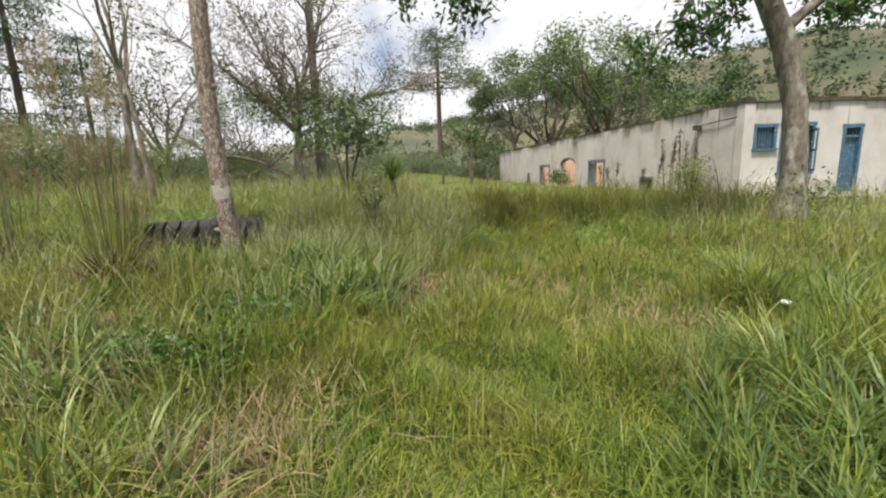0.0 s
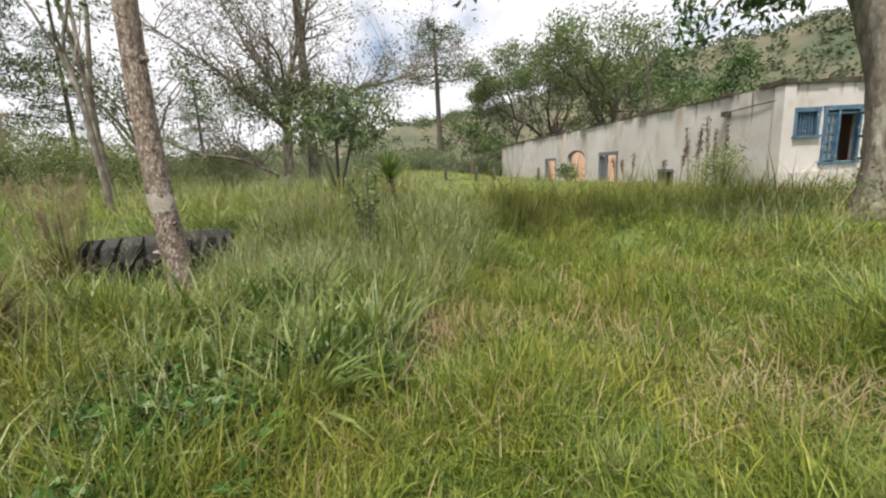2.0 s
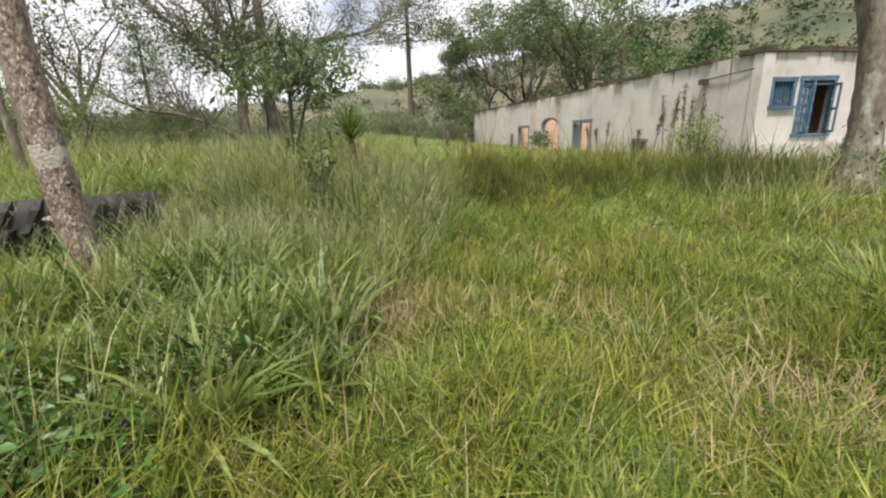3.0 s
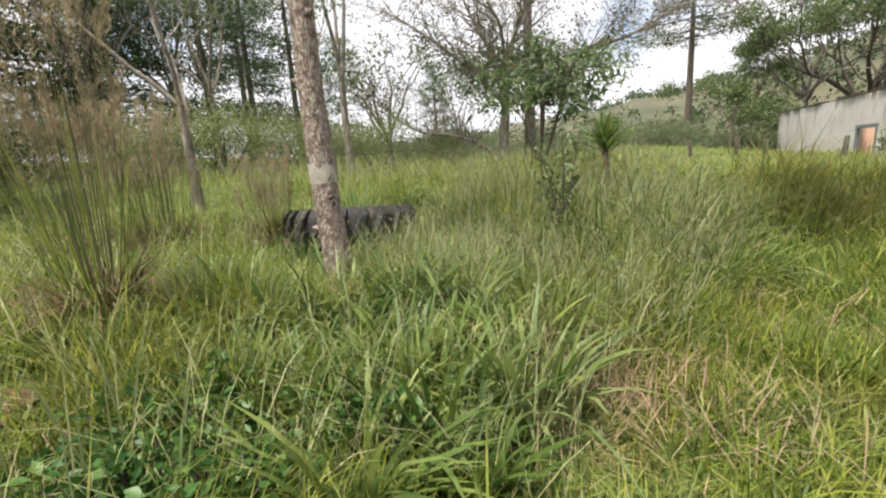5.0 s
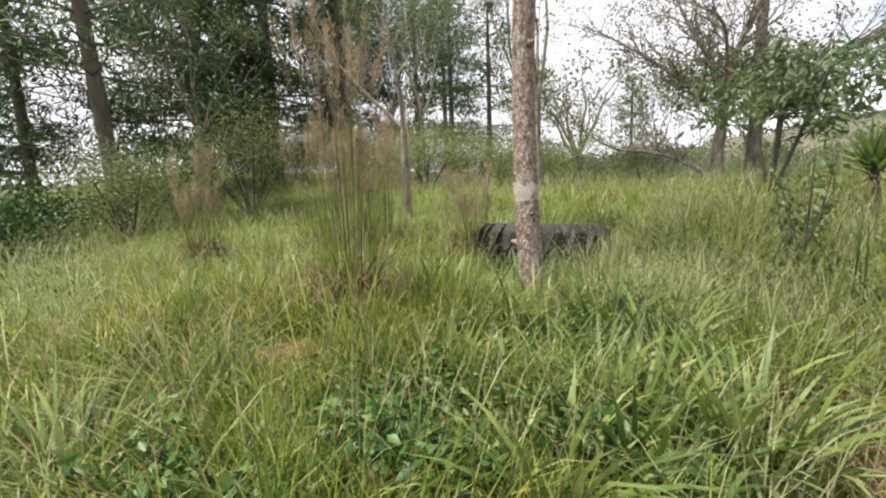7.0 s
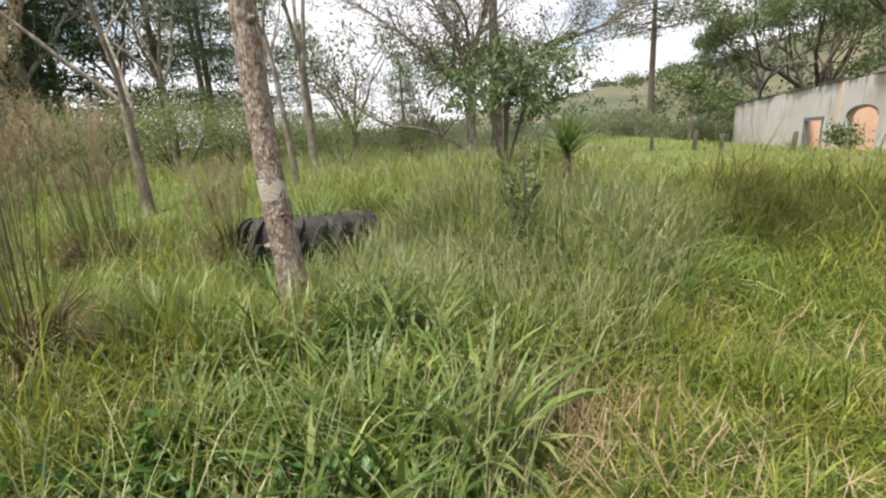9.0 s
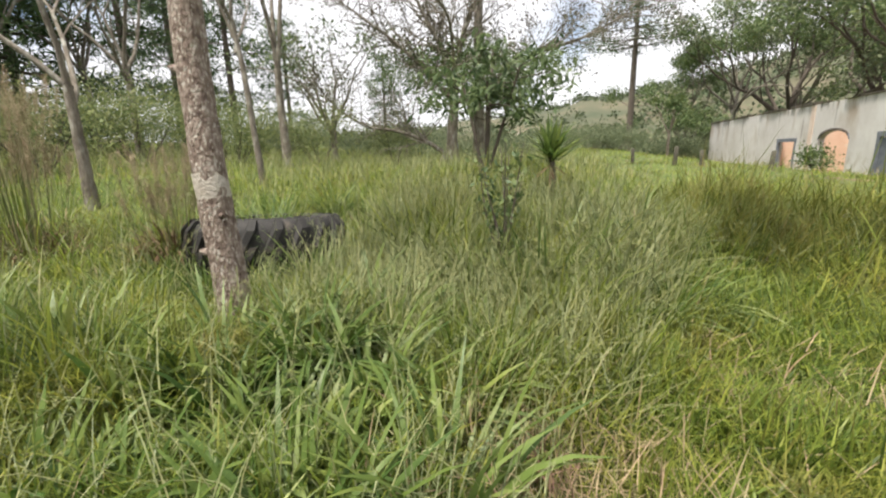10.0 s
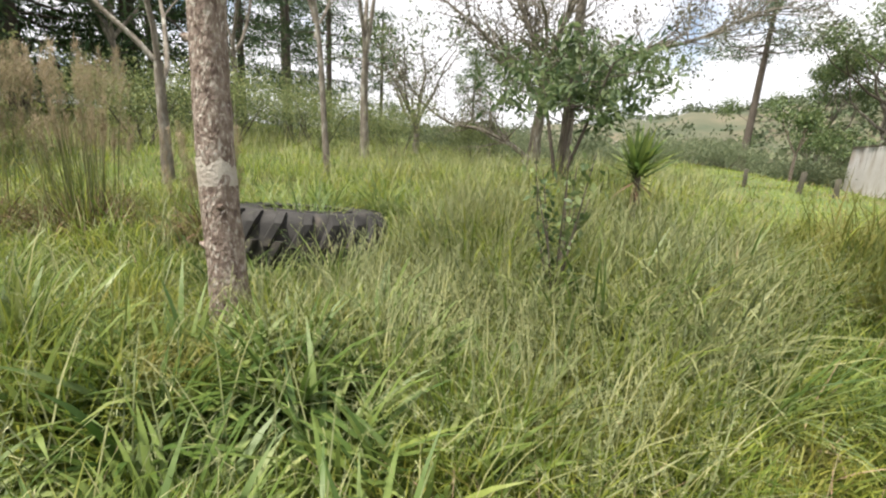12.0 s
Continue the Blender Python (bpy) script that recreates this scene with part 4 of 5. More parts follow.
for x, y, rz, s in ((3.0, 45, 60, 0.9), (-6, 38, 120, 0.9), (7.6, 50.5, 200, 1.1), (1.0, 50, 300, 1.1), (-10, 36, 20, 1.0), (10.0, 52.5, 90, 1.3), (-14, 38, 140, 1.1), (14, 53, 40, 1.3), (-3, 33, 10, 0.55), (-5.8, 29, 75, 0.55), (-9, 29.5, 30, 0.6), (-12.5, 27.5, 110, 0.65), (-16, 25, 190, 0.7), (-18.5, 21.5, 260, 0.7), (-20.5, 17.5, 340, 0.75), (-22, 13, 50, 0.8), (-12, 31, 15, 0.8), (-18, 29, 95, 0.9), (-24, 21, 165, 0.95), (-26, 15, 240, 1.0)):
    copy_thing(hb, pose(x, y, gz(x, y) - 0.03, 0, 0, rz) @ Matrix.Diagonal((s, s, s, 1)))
bush("wall_bush", "thin bush growing against the house wall", 10.2, 15.9, 1.5, 1.6, LEAF_OLIVE, 64, n=1600, size=0.1)
bush("arch_bush", "small bush growing before the arched doorway", 10.55, 29.3, 1.2, 1.3, LEAF_MID, 65, n=800, size=0.16)


def hill_scrub():
    """Scrub and woods scattered over the far hills."""
    rs = np.random.RandomState(71)
    az = np.radians(rs.uniform(-40, 80, 6500))
    r = rs.uniform(75, 300, 6500)
    x, y = r * np.sin(az), r * np.cos(az)
    dense = np.array([noise.noise(Vector((a / 38, b / 38, 0.3))) for a, b in zip(x, y)])
    keep = (dense + 0.3 * (np.degrees(az) > -12) + 0.2 * (np.degrees(az) > 14) + 0.35 * (np.degrees(az) > 24) > rs.uniform(-0.05, 0.45, len(x)))
    x, y = x[keep], y[keep]
    per = 17
    C = np.stack([x, y, ground_z(x, y)], 1)
    s = rs.uniform(0.5, 1.7, len(x))
    C = np.repeat(C, per, axis=0) + rs.normal(0, 1, (len(x) * per, 3)) * np.repeat(s, per)[:, None] * np.array([0.8, 0.8, 0.6]) + np.repeat(s, per)[:, None] * np.array([0, 0, 1.0])
    ob = put("hill_scrub", blade_mesh("hill_scrub", leaves(rs, C, 1.0, 0.7, 0.0)), LEAF_HILL)
    tagged(ob, "scrub and woods on the far hillside", "woodland", kind="stuff")


LEAF_HILL = surface("hill_leaf", [(0.07, 0.095, 0.05), (0.105, 0.13, 0.07)], scale=0.05, rough=0.8, bump=0, vary="island", vary_amount=0.35, leaf=0.2)
hill_scrub()


# ---------------------------------------------------------------- reeds, yucca, weeds
def reed_clump(x, y, height, stems, spread, seed, label, tall=0.42, plume=0.34):
    """Thin upright stems with feathery heads at two heights, over arching leaves and a brown dead skirt."""
    rs = np.random.RandomState(seed)
    t = thing("reed_clump", x, y, gz(x, y) - 0.03, label, "reeds", "tall plumed reed clumps")

    def foot(n, k=0.35):
        a, q = rs.uniform(0, 6.283, n), np.sqrt(rs.random_sample(n))
        return a, q, np.stack([spread * k * q * np.cos(a), spread * k * q * np.sin(a), np.zeros(n)], 1)
    a, q, P = foot(stems)
    high = rs.random_sample(stems) < tall
    H = height * np.where(high, rs.uniform(0.86, 1.04, stems), rs.uniform(0.56, 0.72, stems))
    lean = np.where(high, 0.015 + 0.045 * q, 0.02 + 0.11 * q) + rs.normal(0, 0.02, stems)
    sv = blades(rs, P, H, rs.uniform(0.004, 0.008, stems), lean, rs.uniform(0.0, 0.16, stems), a, 3)
    put("stem_tuft", blade_mesh("stem_tuft", sv), REED, t)
    pts = sv[0].reshape(stems, -1, 3)
    tips, below = pts[:, -1], 0.5 * (pts[:, 4] + pts[:, 5])
    per = 130
    f = np.abs(rs.normal(0, 1, stems * per)) * plume * np.repeat(np.where(high, 0.75, 0.42), per)
    axis = (below - tips) / np.linalg.norm(below - tips, axis=1)[:, None]
    C = np.repeat(tips, per, axis=0) + np.repeat(axis, per, axis=0) * f[:, None]
    C += rs.normal(0, 0.012, C.shape)
    pl = blades(rs, C, rs.uniform(0.04, 0.1, len(C)), rs.uniform(0.004, 0.009, len(C)), rs.uniform(0.1, 0.8, len(C)), rs.uniform(0.2, 1.3, len(C)), None, 1)
    put("plume_head", blade_mesh("plume_head", pl), PLUME, t, "feathery straw-coloured plumes")
    n = 80
    a, q, P = foot(n)
    put("leaf_tuft", blade_mesh("leaf_tuft", blades(rs, P, rs.uniform(0.25, 0.72, n) * height, rs.uniform(0.005, 0.01, n), rs.uniform(0.02, 0.16, n), rs.uniform(0.0, 0.4, n) + (rs.random_sample(n) < 0.3) * 1.2, a, 3)), GRASS, t)
    n = 520
    a, q, P = foot(n, 0.42)
    P[:, 2] = rs.uniform(0, 0.3, n)
    put("dead_skirt", blade_mesh("dead_skirt", blades(rs, P, rs.uniform(0.2, 0.55, n), rs.uniform(0.005, 0.013, n), rs.uniform(0.2, 1.3, n), rs.uniform(0.4, 1.6, n), a, 3)), DEAD, t, "brown dead leaves")


reed_clump(-3.11, 5.72, 2.3, 52, 0.5, 81, "tall straw-coloured reed clump with a brown skirt")
reed_clump(-7.05, 5.55, 1.75, 48, 0.6, 82, "paler reed clump farther along the bank")
reed_clump(-5.9, 7.95, 2.1, 70, 1.1, 83, "broad reed clump with creamy plumes", 0.7)
reed_clump(-6.5, 7.2, 2.0, 60, 1.1, 84, "broad reed clump with creamy plumes", 0.7)
reed_clump(-6.9, 8.4, 2.0, 50, 1.0, 86, "broad reed clump with creamy plumes", 0.6)
reed_clump(-4.55, 8.6, 1.35, 45, 0.8, 85, "short reed clump behind the slim tree")


def yucca():
    x, y = -0.45, 11.4
    t = thing("yucca", x, y, gz(x, y) - 0.03, "spiky yucca with stiff green leaves on a bare stem", "plant")
    rs = np.random.RandomState(91)
    c = 1.87 - gz(x, y)
    st = Tubes()
    st.add([(0.02, 0, 0), (0.05, 0, c * 0.5), (0, 0, c)], [0.05, 0.04, 0.045], 7)
    put("stem", st.mesh("stem"), BROWNBARK, t)
    n = 120
    P = np.tile([0, 0, c], (n, 1)) + rs.normal(0, 0.03, (n, 3)) * np.array([1, 1, 2])
    put("leaf_rosette", blade_mesh("leaf_rosette", blades(rs, P, rs.uniform(0.42, 0.62, n), np.full(n, 0.045), rs.uniform(0.05, 1.7, n), rs.uniform(0, 0.35, n), None, 3)), BROAD, t)
    n = 18
    put("dead_leaf_tuft", blade_mesh("dead_leaf_tuft", blades(rs, np.tile([0, 0, c - 0.1], (n, 1)), rs.uniform(0.3, 0.45, n), np.full(n, 0.03), rs.uniform(1.9, 2.6, n), rs.uniform(0, 0.4, n), None, 3)), DEAD, t)


yucca()


def leafy_weed(name, label, x, y, h, seed, stems=6, w=0.35, mat=LEAF_OLIVE, size=0.085, per=34):
    rnd, rs = random.Random(seed), np.random.RandomState(seed)
    t = thing(name, x, y, gz(x, y) - 0.02, label, "weed")
    tb, C = Tubes(), []
    for k in range(stems):
        a = rnd.uniform(0, 6.283)
        e = Vector((math.cos(a) * w * rnd.random(), math.sin(a) * w * rnd.random(), h * rnd.uniform(0.65, 1.0)))
        p = [Vector((0, 0, 0)), e * 0.5 + Vector((rnd.gauss(0, 0.04), rnd.gauss(0, 0.04), 0)), e]
        tb = Tubes()
        tb.add(p, [0.012, 0.009, 0.004], 4)
        put("stem", tb.mesh("stem"), BROWNBARK, t)
        f = rs.uniform(0.15, 1, per)[:, None]
        C.append(np.array(e)[None] * f + rs.normal(0, 0.05, (per, 3)))
    put("foliage", blade_mesh("foliage", leaves(rs, np.concatenate(C), size, 0.55, 0.1)), mat, t)


leafy_weed("tall_weed", "tall leafy weed with greyish-green leaves", -0.78, 9.25, 1.4, 92, 9, 0.5, LEAF_MID, 0.075, 42)
leafy_weed("low_weed", "low dark broad-leaved weed", -1.85, 5.45, 0.34, 93, 12, 0.32, WEED, 0.07, 45)
leafy_weed("low_weed", "low dark broad-leaved weed", -1.35, 5.0, 0.28, 94, 12, 0.3, WEED, 0.06, 45)
leafy_weed("low_weed", "low dark broad-leaved weed", -1.5, 4.2, 0.26, 95, 12, 0.35, WEED, 0.06, 45)

rnd = random.Random(23)
for k in range(16):
    leafy_weed("low_weed", "low dark broad-leaved weed", -2.0 + 1.0 * rnd.random(), 4.1 + 1.6 * rnd.random(), rnd.uniform(0.24, 0.4), 130 + k, 9, 0.3, WEED, 0.06, 42)


def wall_stalk(x, y, h, seed):
    rs = np.random.RandomState(seed)
    t = thing("dry_stalk", x, y, gz(x, y) - 0.02, "dry dark seed stalk before the house wall", "weed", "dry stalks by the house wall")
    st = Tubes()
    lx, ly = rs.normal(0, 0.08, 2)
    st.add([(0, 0, 0), (lx * 0.4, ly * 0.4, h * 0.5), (lx, ly, h)], [0.02, 0.016, 0.01], 4)
    put("stem", st.mesh("stem"), DEAD, t)
    n = 150
    f = rs.uniform(0.55, 1.0, n)[:, None]
    C = np.array([[lx, ly, h]]) * f + rs.normal(0, 0.035, (n, 3))
    tagged(put("seed_head", blade_mesh("seed_head", leaves(rs, C, 0.08, 0.4, -0.4)), DEAD, t), kind="stuff")


for k, (y, h) in enumerate(((17.6, 2.1), (17.35, 1.9), (17.1, 2.2), (16.75, 2.45), (16.3, 2.0), (16.0, 2.15), (18.0, 1.5), (21.6, 1.4), (22.0, 1.1), (23.2, 1.2), (19.0, 1.1))):
    wall_stalk(10.3 + 0.12 * math.sin(3 * k), y, h, 100 + k)


def fence_post(x, y, h, seed):
    rnd = random.Random(seed)
    t = thing("fence_post", x, y, gz(x, y) - 0.1, "short weathered wooden fence post in tall grass", "post", "posts of the old fence")
    tb = Tubes()
    lx = rnd.uniform(-0.05, 0.05)
    tb.add([(0, 0, 0), (lx * 0.5, 0, h * 0.5), (lx, 0, h), (lx, 0, h + 0.01)], [0.075, 0.07, 0.065, 0.01], 8, 0.08, rnd)
    put("shaft", tb.mesh("shaft"), POSTWOOD, t)


for k, (x, y, h) in enumerate(((3.1, 21.5, 0.72), (3.9, 21.3, 0.66), (5.6, 20.6, 0.66), (2.0, 23.5, 0.7))):
    fence_post(x, y, h, k)


def litter():
    x, y = 3.38, 4.99
    t = thing("plastic_scrap", x, y, gz(x, y) + 0.2, "crumpled white plastic scrap caught in the grass", "litter")
    bm = bmesh.new()
    bmesh.ops.create_icosphere(bm, subdivisions=2, radius=0.045)
    for v in bm.verts:
        v.co = Vector((v.co.x * 1.2, v.co.y, v.co.z * 0.55)) * (1 + 0.35 * noise.noise(v.co * 25))
    part("film", bm, LITTER, t)


litter()


# ---------------------------------------------------------------- grass
def field_height(x, y):
    """How tall the meadow stands: short along the lane, high on the bank and before the house."""
    edge = -1.0 + 0.35 * np.clip(y - 5, 0, 6)
    lane = step((x - edge) / 0.9) * step((5.4 - x) / 1.8) * step((10.3 - y) / 0.8)
    tall = step((y - 9.9) / 0.7) * step((x - 0.3) / 1.2)
    beyond = step((y - 12.5) / 2.0) * step((x - 0.3) / 1.2)
    left = step((-4.5 - x) / 1.2) * step((5.0 - y) / 1.2)
    right = step((x - 1.9) / 0.9) * step((6.6 - y) / 1.5)
    bare = np.exp(-((x + 2.72) ** 2 + (y - 5.0) ** 2) / 0.12) + 0.6 * np.exp(-((x + 3.2) ** 2 + (y - 8.15) ** 2) / 0.5)
    return (0.44 - 0.13 * lane * (1 - right) + 0.24 * tall - 0.44 * beyond - 0.37 * left + 0.14 * right) * (1 - 0.7 * np.clip(bare, 0, 1)), tall, lane


def blocked(x, y):
    return ((x > HX - 0.05) & (y > HY - 0.05) & (y < HN) & (x < HE)) | ((np.hypot(x + 3.7, y - 9.2) < 0.92) & (np.hypot(x + 3.7, y - 9.2) > 0.46)) | (np.hypot(x + 2.7, y - 7.5) < 0.14) | (np.hypot(x + 2.72, y - 5.0) < 0.22)


DRY = ((-1.17, 3.3, 0.5), (-1.1, 3.0, 0.5), (-0.15, 6.5, 0.5), (-0.05, 6.85, 0.45), (2.3, 5.2, 0.4))   # trampled dry places


def meadow():
    rs = np.random.RandomState(7)

    def scatter(n, r0, r1, power):
        u = rs.random_sample(n)
        r = (r0 ** power + u * (r1 ** power - r0 ** power)) ** (1 / power)
        a = rs.uniform(0, 2 * np.pi, n)
        a = np.where(rs.random_sample(n) < 0.72, rs.uniform(radians(-115), radians(75), n), a)
        return r * np.sin(a) - 0.2, r * np.cos(a) + 4.3, r

    def clumped(x, y, s, k):
        return 0.5 + 0.5 * np.sin(x * s + 1.7 * np.sin(y * s * 0.7 + k)) * np.sin(y * s * 1.1 + 1.3 * np.sin(x * s * 0.8 - k))

    x, y, r = scatter(180000, 0.3, 46, 0.72)
    nr, na = np.abs(rs.normal(0, 3.4, 158000)) ** 1.0 + 0.3 * rs.random_sample(158000), rs.uniform(0, 2 * np.pi, 158000)
    nr = np.sqrt(rs.random_sample(158000)) * 2.2 + nr
    nx, ny = nr * np.sin(na) - 0.2, nr * np.cos(na) * 0.95 + 5.6
    x, y = np.concatenate([x, nx]), np.concatenate([y, ny])
    r = np.hypot(x + 0.2, y - 4.3)
    ok = ~blocked(x, y)
    x, y, r = x[ok], y[ok], r[ok]
    h, tall, lane = field_height(x, y)
    n = len(x)
    c = clumped(x, y, 2.3, 0.4)
    H = h * rs.uniform(0.4, 1.25, n) * (0.4 + 0.95 * c) * (1 + 0.5 * (rs.random_sample(n) < 0.05))
    for sx, sy, s in DRY:
        H *= 1 - 0.5 * np.exp(-((x - sx) ** 2 + (y - sy) ** 2) / (0.7 * s) ** 2)
    W = rs.uniform(0.003, 0.0095, n) * (1 + r / 8.5)
    P = np.stack([x, y, ground_z(x, y) - 0.02], 1)
    yaw = 2.2 * np.sin(0.9 * x + 1.3 * np.sin(0.7 * y)) + rs.normal(0, 2.2, n)
    set_ = rs.random_sample(n) < (0.85 * tall * (1 - step((y - 12.0) / 1.5)) + 0.05)
    a, b = ~set_, set_
    lean, bend = rs.gamma(2.0, 0.15, n) * (0.8 + 0.9 * step((r - 2.5) / 4)), rs.uniform(0.1, 1.6, n) * (0.9 + 0.35 * step((r - 2.5) / 4)) + 1.1 * (rs.random_sample(n) < 0.38)
    near = a & (r < 10)
    far = a & (r >= 10)
    near_sets = blades(rs, P[near], H[near], W[near], lean[near], bend[near], yaw[near], 3)
    far_sets = blades(rs, P[far], H[far], W[far], lean[far], bend[far], yaw[far], 2)
    tagged(put("meadow_grass", blade_mesh("meadow_grass", near_sets, far_sets), GRASS), "long green meadow grass", "grass", kind="stuff")
    tagged(put("tall_grass", blade_mesh("tall_grass", blades(rs, P[b], H[b] * 1.12, W[b], lean[b] * 0.7, bend[b] * 0.6, yaw[b], 2)), TALL), "tall yellowish grass before the house", "grass", kind="stuff")
    # fallen and dry stems, thickest in a few places
    x, y, r = scatter(8000, 0.5, 24, 0.9)
    spots = DRY + ((2.1, 4.9, 0.55), (-3.5, 3.95, 0.9), (-3.5, 3.95, 0.8), (-3.85, 5.0, 0.8), (-2.9, 4.6, 0.7), (0.5, 6.6, 0.3), (3.0, 5.6, 0.6), (1.6, 6.2, 0.5), (1.1, 7.8, 0.6), (-0.9, 4.0, 0.4), (-1.6, 5.1, 0.4))
    ex = np.concatenate([rs.normal(sx, s * 0.7, int((800 if (sx, sy, s) in DRY else 520) * s)) for sx, sy, s in spots])
    ey = np.concatenate([rs.normal(sy, s * 0.7, int((800 if (sx, sy, s) in DRY else 520) * s)) for sx, sy, s in spots])
    x, y = np.concatenate([x, ex]), np.concatenate([y, ey])
    ok = ~blocked(x, y)
    x, y = x[ok], y[ok]
    n = len(x)
    rr = np.hypot(x + 0.2, y - 4.3)
    P = np.stack([x, y, ground_z(x, y) + rs.uniform(0, 0.15, n)], 1)
    sx, sy, sr = scatter(17000, 1.0, 20, 1.0)
    sx, sy = np.concatenate([sx, rs.uniform(-2.6, 1.2, 4500)]), np.concatenate([sy, rs.uniform(7.2, 11.0, 4500)])
    sr = np.hypot(sx + 0.2, sy - 4.3)
    keep = ~blocked(sx, sy) & (field_height(sx, sy)[2] < 0.5) & (field_height(sx, sy)[1] < 0.5) & (sr > 1.2)
    sx, sy = sx[keep], sy[keep]
    m = len(sx)
    seed_stems = blades(rs, np.stack([sx, sy, ground_z(sx, sy)], 1), rs.uniform(0.45, 0.85, m), rs.uniform(0.0035, 0.006, m) * (1 + np.hypot(sx, sy - 4) / 9), rs.uniform(0.0, 0.35, m), rs.uniform(0.1, 1.6, m), None, 3)
    # small loose seed heads on the nodding ends
    ends = seed_stems[0].reshape(m, -1, 3)
    E = np.repeat(ends[:, -1], 5, axis=0) + np.repeat(0.5 * (ends[:, 4] + ends[:, 5]) - ends[:, -1], 5, axis=0) * rs.uniform(0, 0.6, 5 * m)[:, None]
    wide = np.repeat(1 + np.hypot(sx, sy - 4) / 9, 5)
    seeds = blades(rs, E, rs.uniform(0.02, 0.06, 5 * m), rs.uniform(0.003, 0.006, 5 * m) * wide, rs.uniform(0.3, 2.2, 5 * m), rs.uniform(0, 0.8, 5 * m), None, 1)
    tagged(put("seed_grass", blade_mesh("seed_grass", seed_stems, seeds), LEAF_PALE), "pale nodding seed stems above the grass", "grass", kind="stuff")
    tagged(put("dry_grass", blade_mesh("dry_grass", blades(rs, P, rs.uniform(0.1, 0.36, n), rs.uniform(0.002, 0.0055, n) * (1 + rr / 8), rs.uniform(0.2, 1.35, n), rs.uniform(-0.3, 0.9, n), None, 3)), STRAW), "dry straw-coloured grass stems", "grass", kind="stuff")


meadow()


def lawn():
    rs = np.random.RandomState(8)
    n = 14000
    x, y = rs.uniform(-15, -4.6, n), rs.uniform(-4, 5.4, n)
    ok = rs.random_sample(n) < step((-4.6 - x) / 1.2) * step((5.2 - y) / 1.2)
    x, y = x[ok], y[ok]
    n = len(x)
    P = np.stack([x, y, ground_z(x, y) - 0.01], 1)
    tagged(put("lawn_grass", blade_mesh("lawn_grass", blades(rs, P, rs.uniform(0.06, 0.17, n), rs.uniform(0.012, 0.024, n), rs.gamma(2.0, 0.2, n), rs.uniform(0.1, 1.4, n), None, 2)), SHADED_LAWN), "short lawn grass by the wood, its green darkened for tree shade", "grass", kind="stuff")


# Green darkened so the blades carry the shade of the wood's trees.
SHADED_LAWN = surface("shaded_lawn_blades", [(0.055, 0.11, 0.018), (0.085, 0.14, 0.026)], scale=1.5, rough=0.6, bump=0, vary="island", vary_amount=0.4, leaf=0.3)
lawn()


def blade_faces(n, segs=4):
    k = 2 * segs + 1
    base = np.arange(n)[:, None] * k
    return np.concatenate([base + np.array([2 * i, 2 * i + 1, 2 * i + 3, 2 * i + 2]) for i in range(segs - 1)]), base + np.array([k - 3, k - 2, k - 1])


def tussock(x, y, h, n, w, seed, mat=BROAD, spread=0.16, single=0, label="tussock of broad arching green grass blades"):
    rs = np.random.RandomState(seed)
    t = thing("grass_tussock", x, y, gz(x, y) - 0.03, label, "grass", "broad-bladed grass tussocks")
    a = rs.uniform(0, 6.283, n)
    r = spread * np.sqrt(rs.random_sample(n))
    P = np.stack([r * np.cos(a), r * np.sin(a), np.zeros(n)], 1)
    v, q, f = blades(rs, P, rs.uniform(0.5, 1.15, n) * h, rs.uniform(0.6, 1.3, n) * w, rs.uniform(0.05, 0.7, n), rs.uniform(0.4, 1.7, n), a + rs.normal(0, 0.5, n), 4)
    k = 9
    rest = v[single * k:]
    put("blade_tuft", blade_mesh("blade_tuft", (rest, *blade_faces(len(rest) // k))), mat, t)
    for i in range(single):
        put("blade", blade_mesh("blade", (v[i * k:(i + 1) * k], *blade_faces(1))), mat, t)


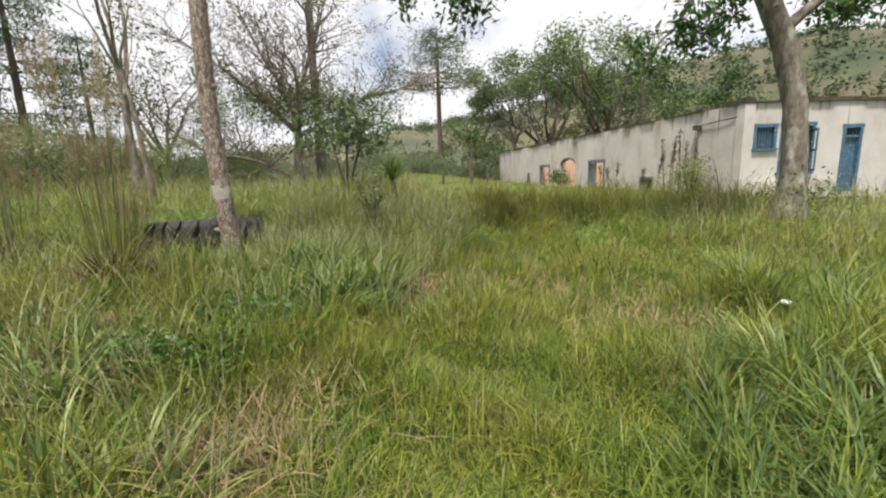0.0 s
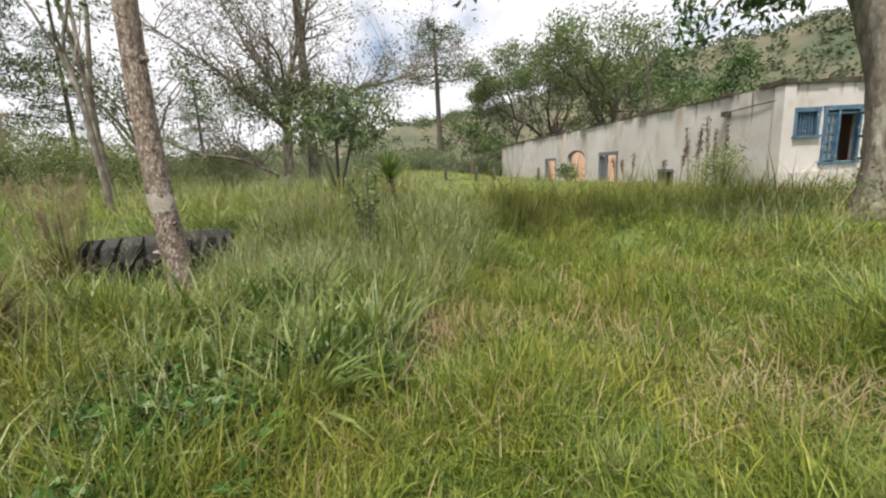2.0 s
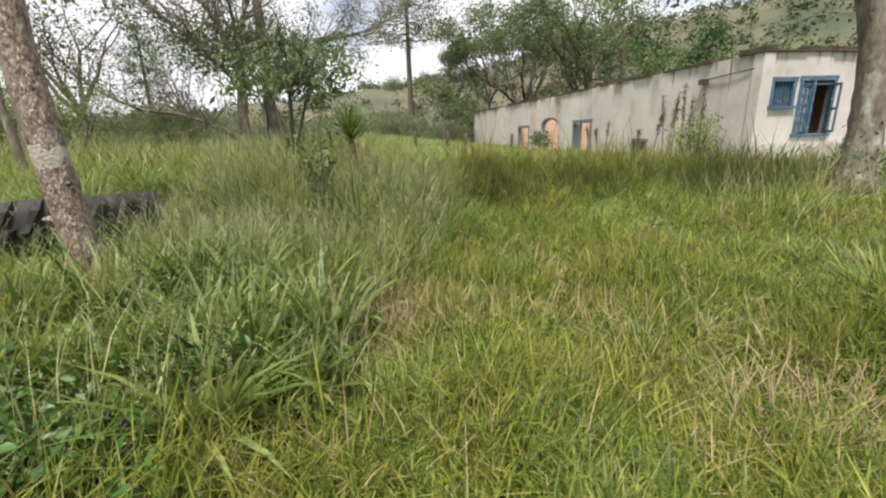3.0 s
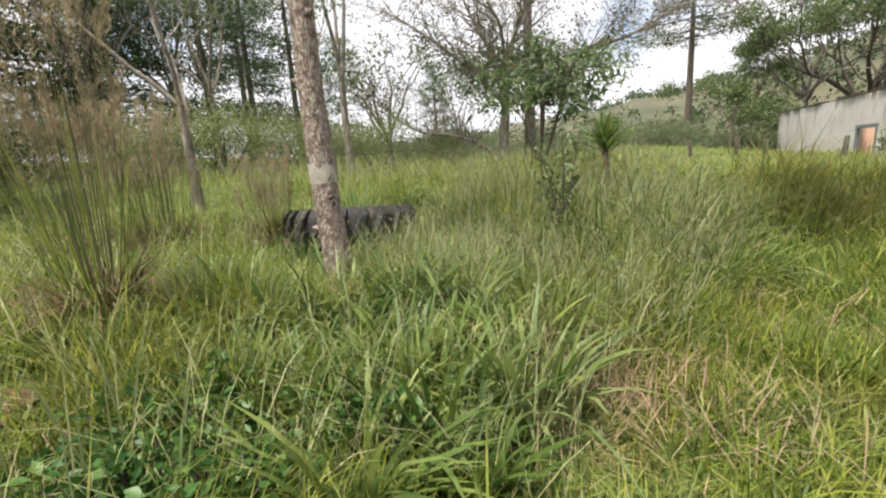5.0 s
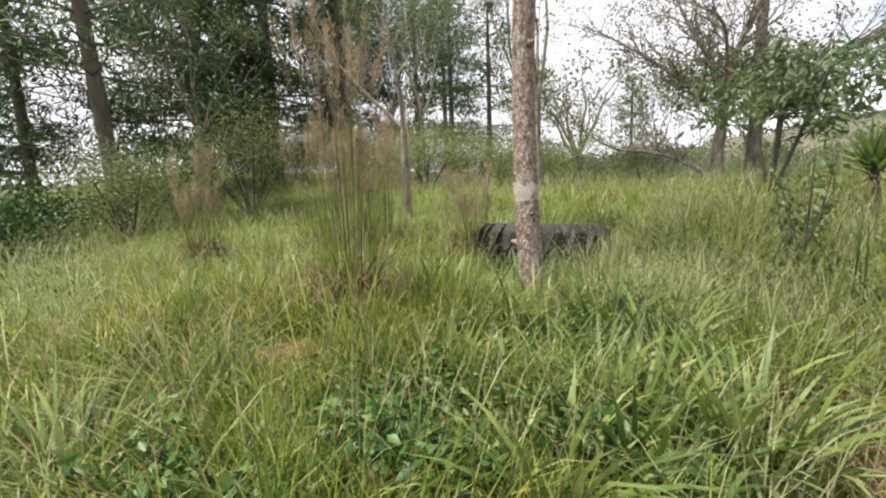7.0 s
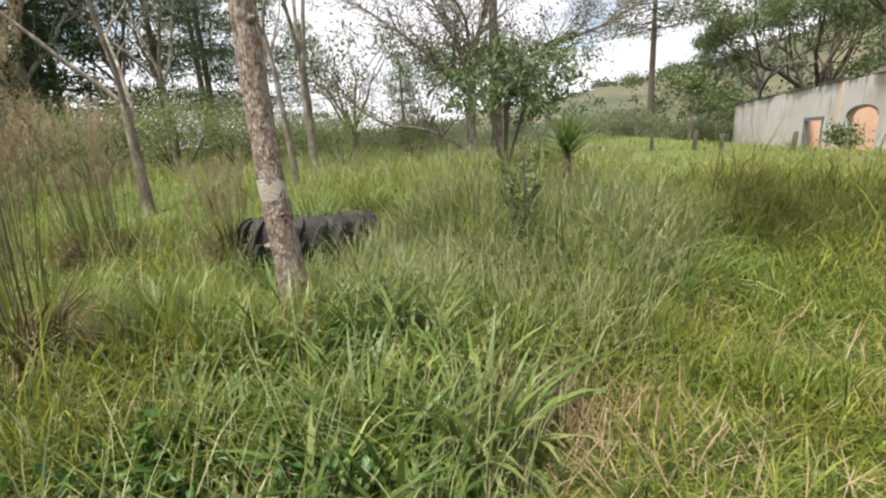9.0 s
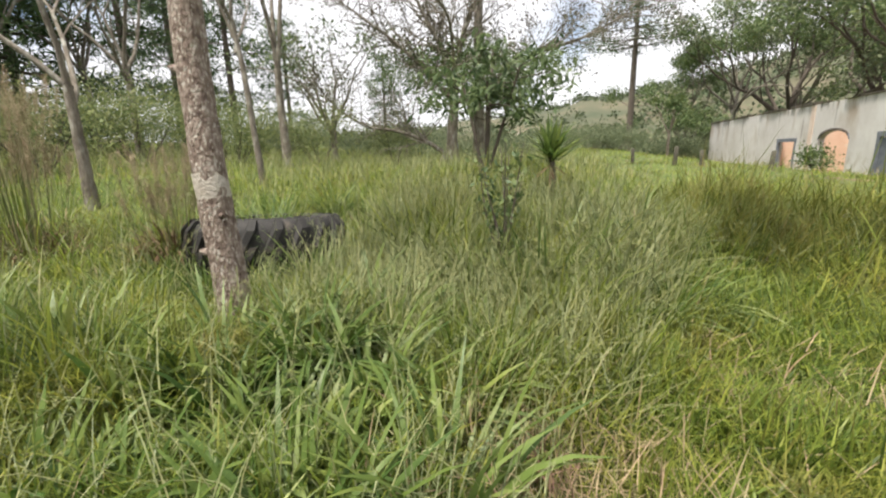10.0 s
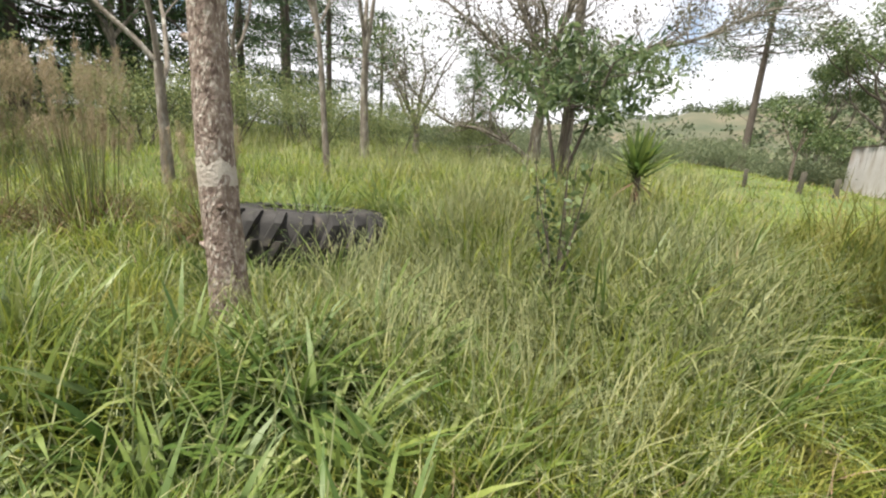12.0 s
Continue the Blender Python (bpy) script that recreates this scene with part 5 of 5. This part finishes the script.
rnd = random.Random(17)
spots = [(-0.95, 5.9), (-0.55, 6.4), (-1.3, 6.3), (-1.75, 6.5), (-1.2, 6.9), (-0.75, 7.1), (-1.75, 7.2), (-2.1, 6.8), (-1.0, 5.35), (-0.6, 5.6), (-2.4, 6.3), (-2.0, 5.8), (-1.5, 5.7), (-0.5, 7.8), (-1.3, 7.7), (-2.2, 7.4), (-3.2, 6.6), (-1.9, 8.2),
         (2.6, 4.3), (3.1, 4.0), (2.8, 3.5), (3.6, 4.4), (2.3, 3.9), (3.4, 5.4), (4.0, 5.0), (2.2, 3.1), (3.9, 6.1), (4.5, 5.6), (-1.9, 3.2), (-2.3, 3.9), (-1.5, 2.9), (-0.2, 8.4), (-2.9, 4.5), (-4.2, 6.6), (-4.6, 5.6), (-3.9, 7.6), (-2.6, 10.3), (-3.4, 10.4), (-4.2, 10.2), (-4.9, 9.6), (-2.2, 9.6), (-3.75, 9.25), (-3.5, 9.1), (-3.9, 9.05), (-3.1, 8.25), (-2.7, 8.6), (-3.6, 8.1), (-4.2, 8.1), (1.0, 2.8), (1.35, 3.1), (1.6, 2.7), (1.55, 3.5), (1.95, 3.2), (1.2, 2.3), (1.9, 2.4), (2.3, 2.8), (1.75, 3.9), (2.6, 3.2)]
for k, (x, y) in enumerate(spots):
    tussock(x + rnd.uniform(-0.08, 0.08), y + rnd.uniform(-0.08, 0.08), (rnd.uniform(0.5, 0.72) if k < 18 else rnd.uniform(0.5, 0.75)) + 0.32 * (41 <= k < 44), rnd.randrange(90, 150), rnd.uniform(0.032, 0.05) if k < 18 else rnd.uniform(0.012, 0.022), 300 + k, DEEP if k >= 46 or k < 18 and k % 3 == 0 else BROAD, spread=rnd.uniform(0.12, 0.26), single=40 if k < 18 else 12)

# tall rank grass round the weed and the yucca's foot
for k, (x, y, h) in enumerate(((-0.35, 9.2, 1.15), (-0.05, 9.35, 1.2), (0.2, 9.0, 1.0), (-0.5, 8.8, 0.9), (-0.1, 8.7, 0.85), (0.45, 9.4, 1.05), (0.5, 8.7, 0.8), (-1.2, 9.3, 1.0), (-1.5, 9.0, 0.95), (-1.05, 8.8, 0.85), (-1.75, 9.5, 1.05), (-0.8, 9.0, 0.8), (0.8, 9.0, 0.85), (-1.4, 9.8, 1.1), (0.2, 9.9, 1.15), (0.7, 10.2, 1.1))):
    tussock(x, y, h * 0.88, 100, 0.019, 420 + k, (BROAD, GRASS, LEAF_PALE)[k % 3], 0.34, 6, "tall rank tuft of fine green grass")

# bare red earth
bm = bmesh.new()
bmesh.ops.create_uvsphere(bm, u_segments=16, v_segments=8, radius=0.22)
for v in bm.verts:
    v.co = Vector((v.co.x, v.co.y * 0.8, v.co.z * 0.3)) * (1 + 0.3 * noise.noise(v.co * 9))
mound = part("earth_mound", bm, SOIL)
mound.matrix_world = pose(-2.72, 5.0, gz(-2.72, 5.0) + 0.02)
tagged(mound, "small bare mound of red earth in the grass", "soil")
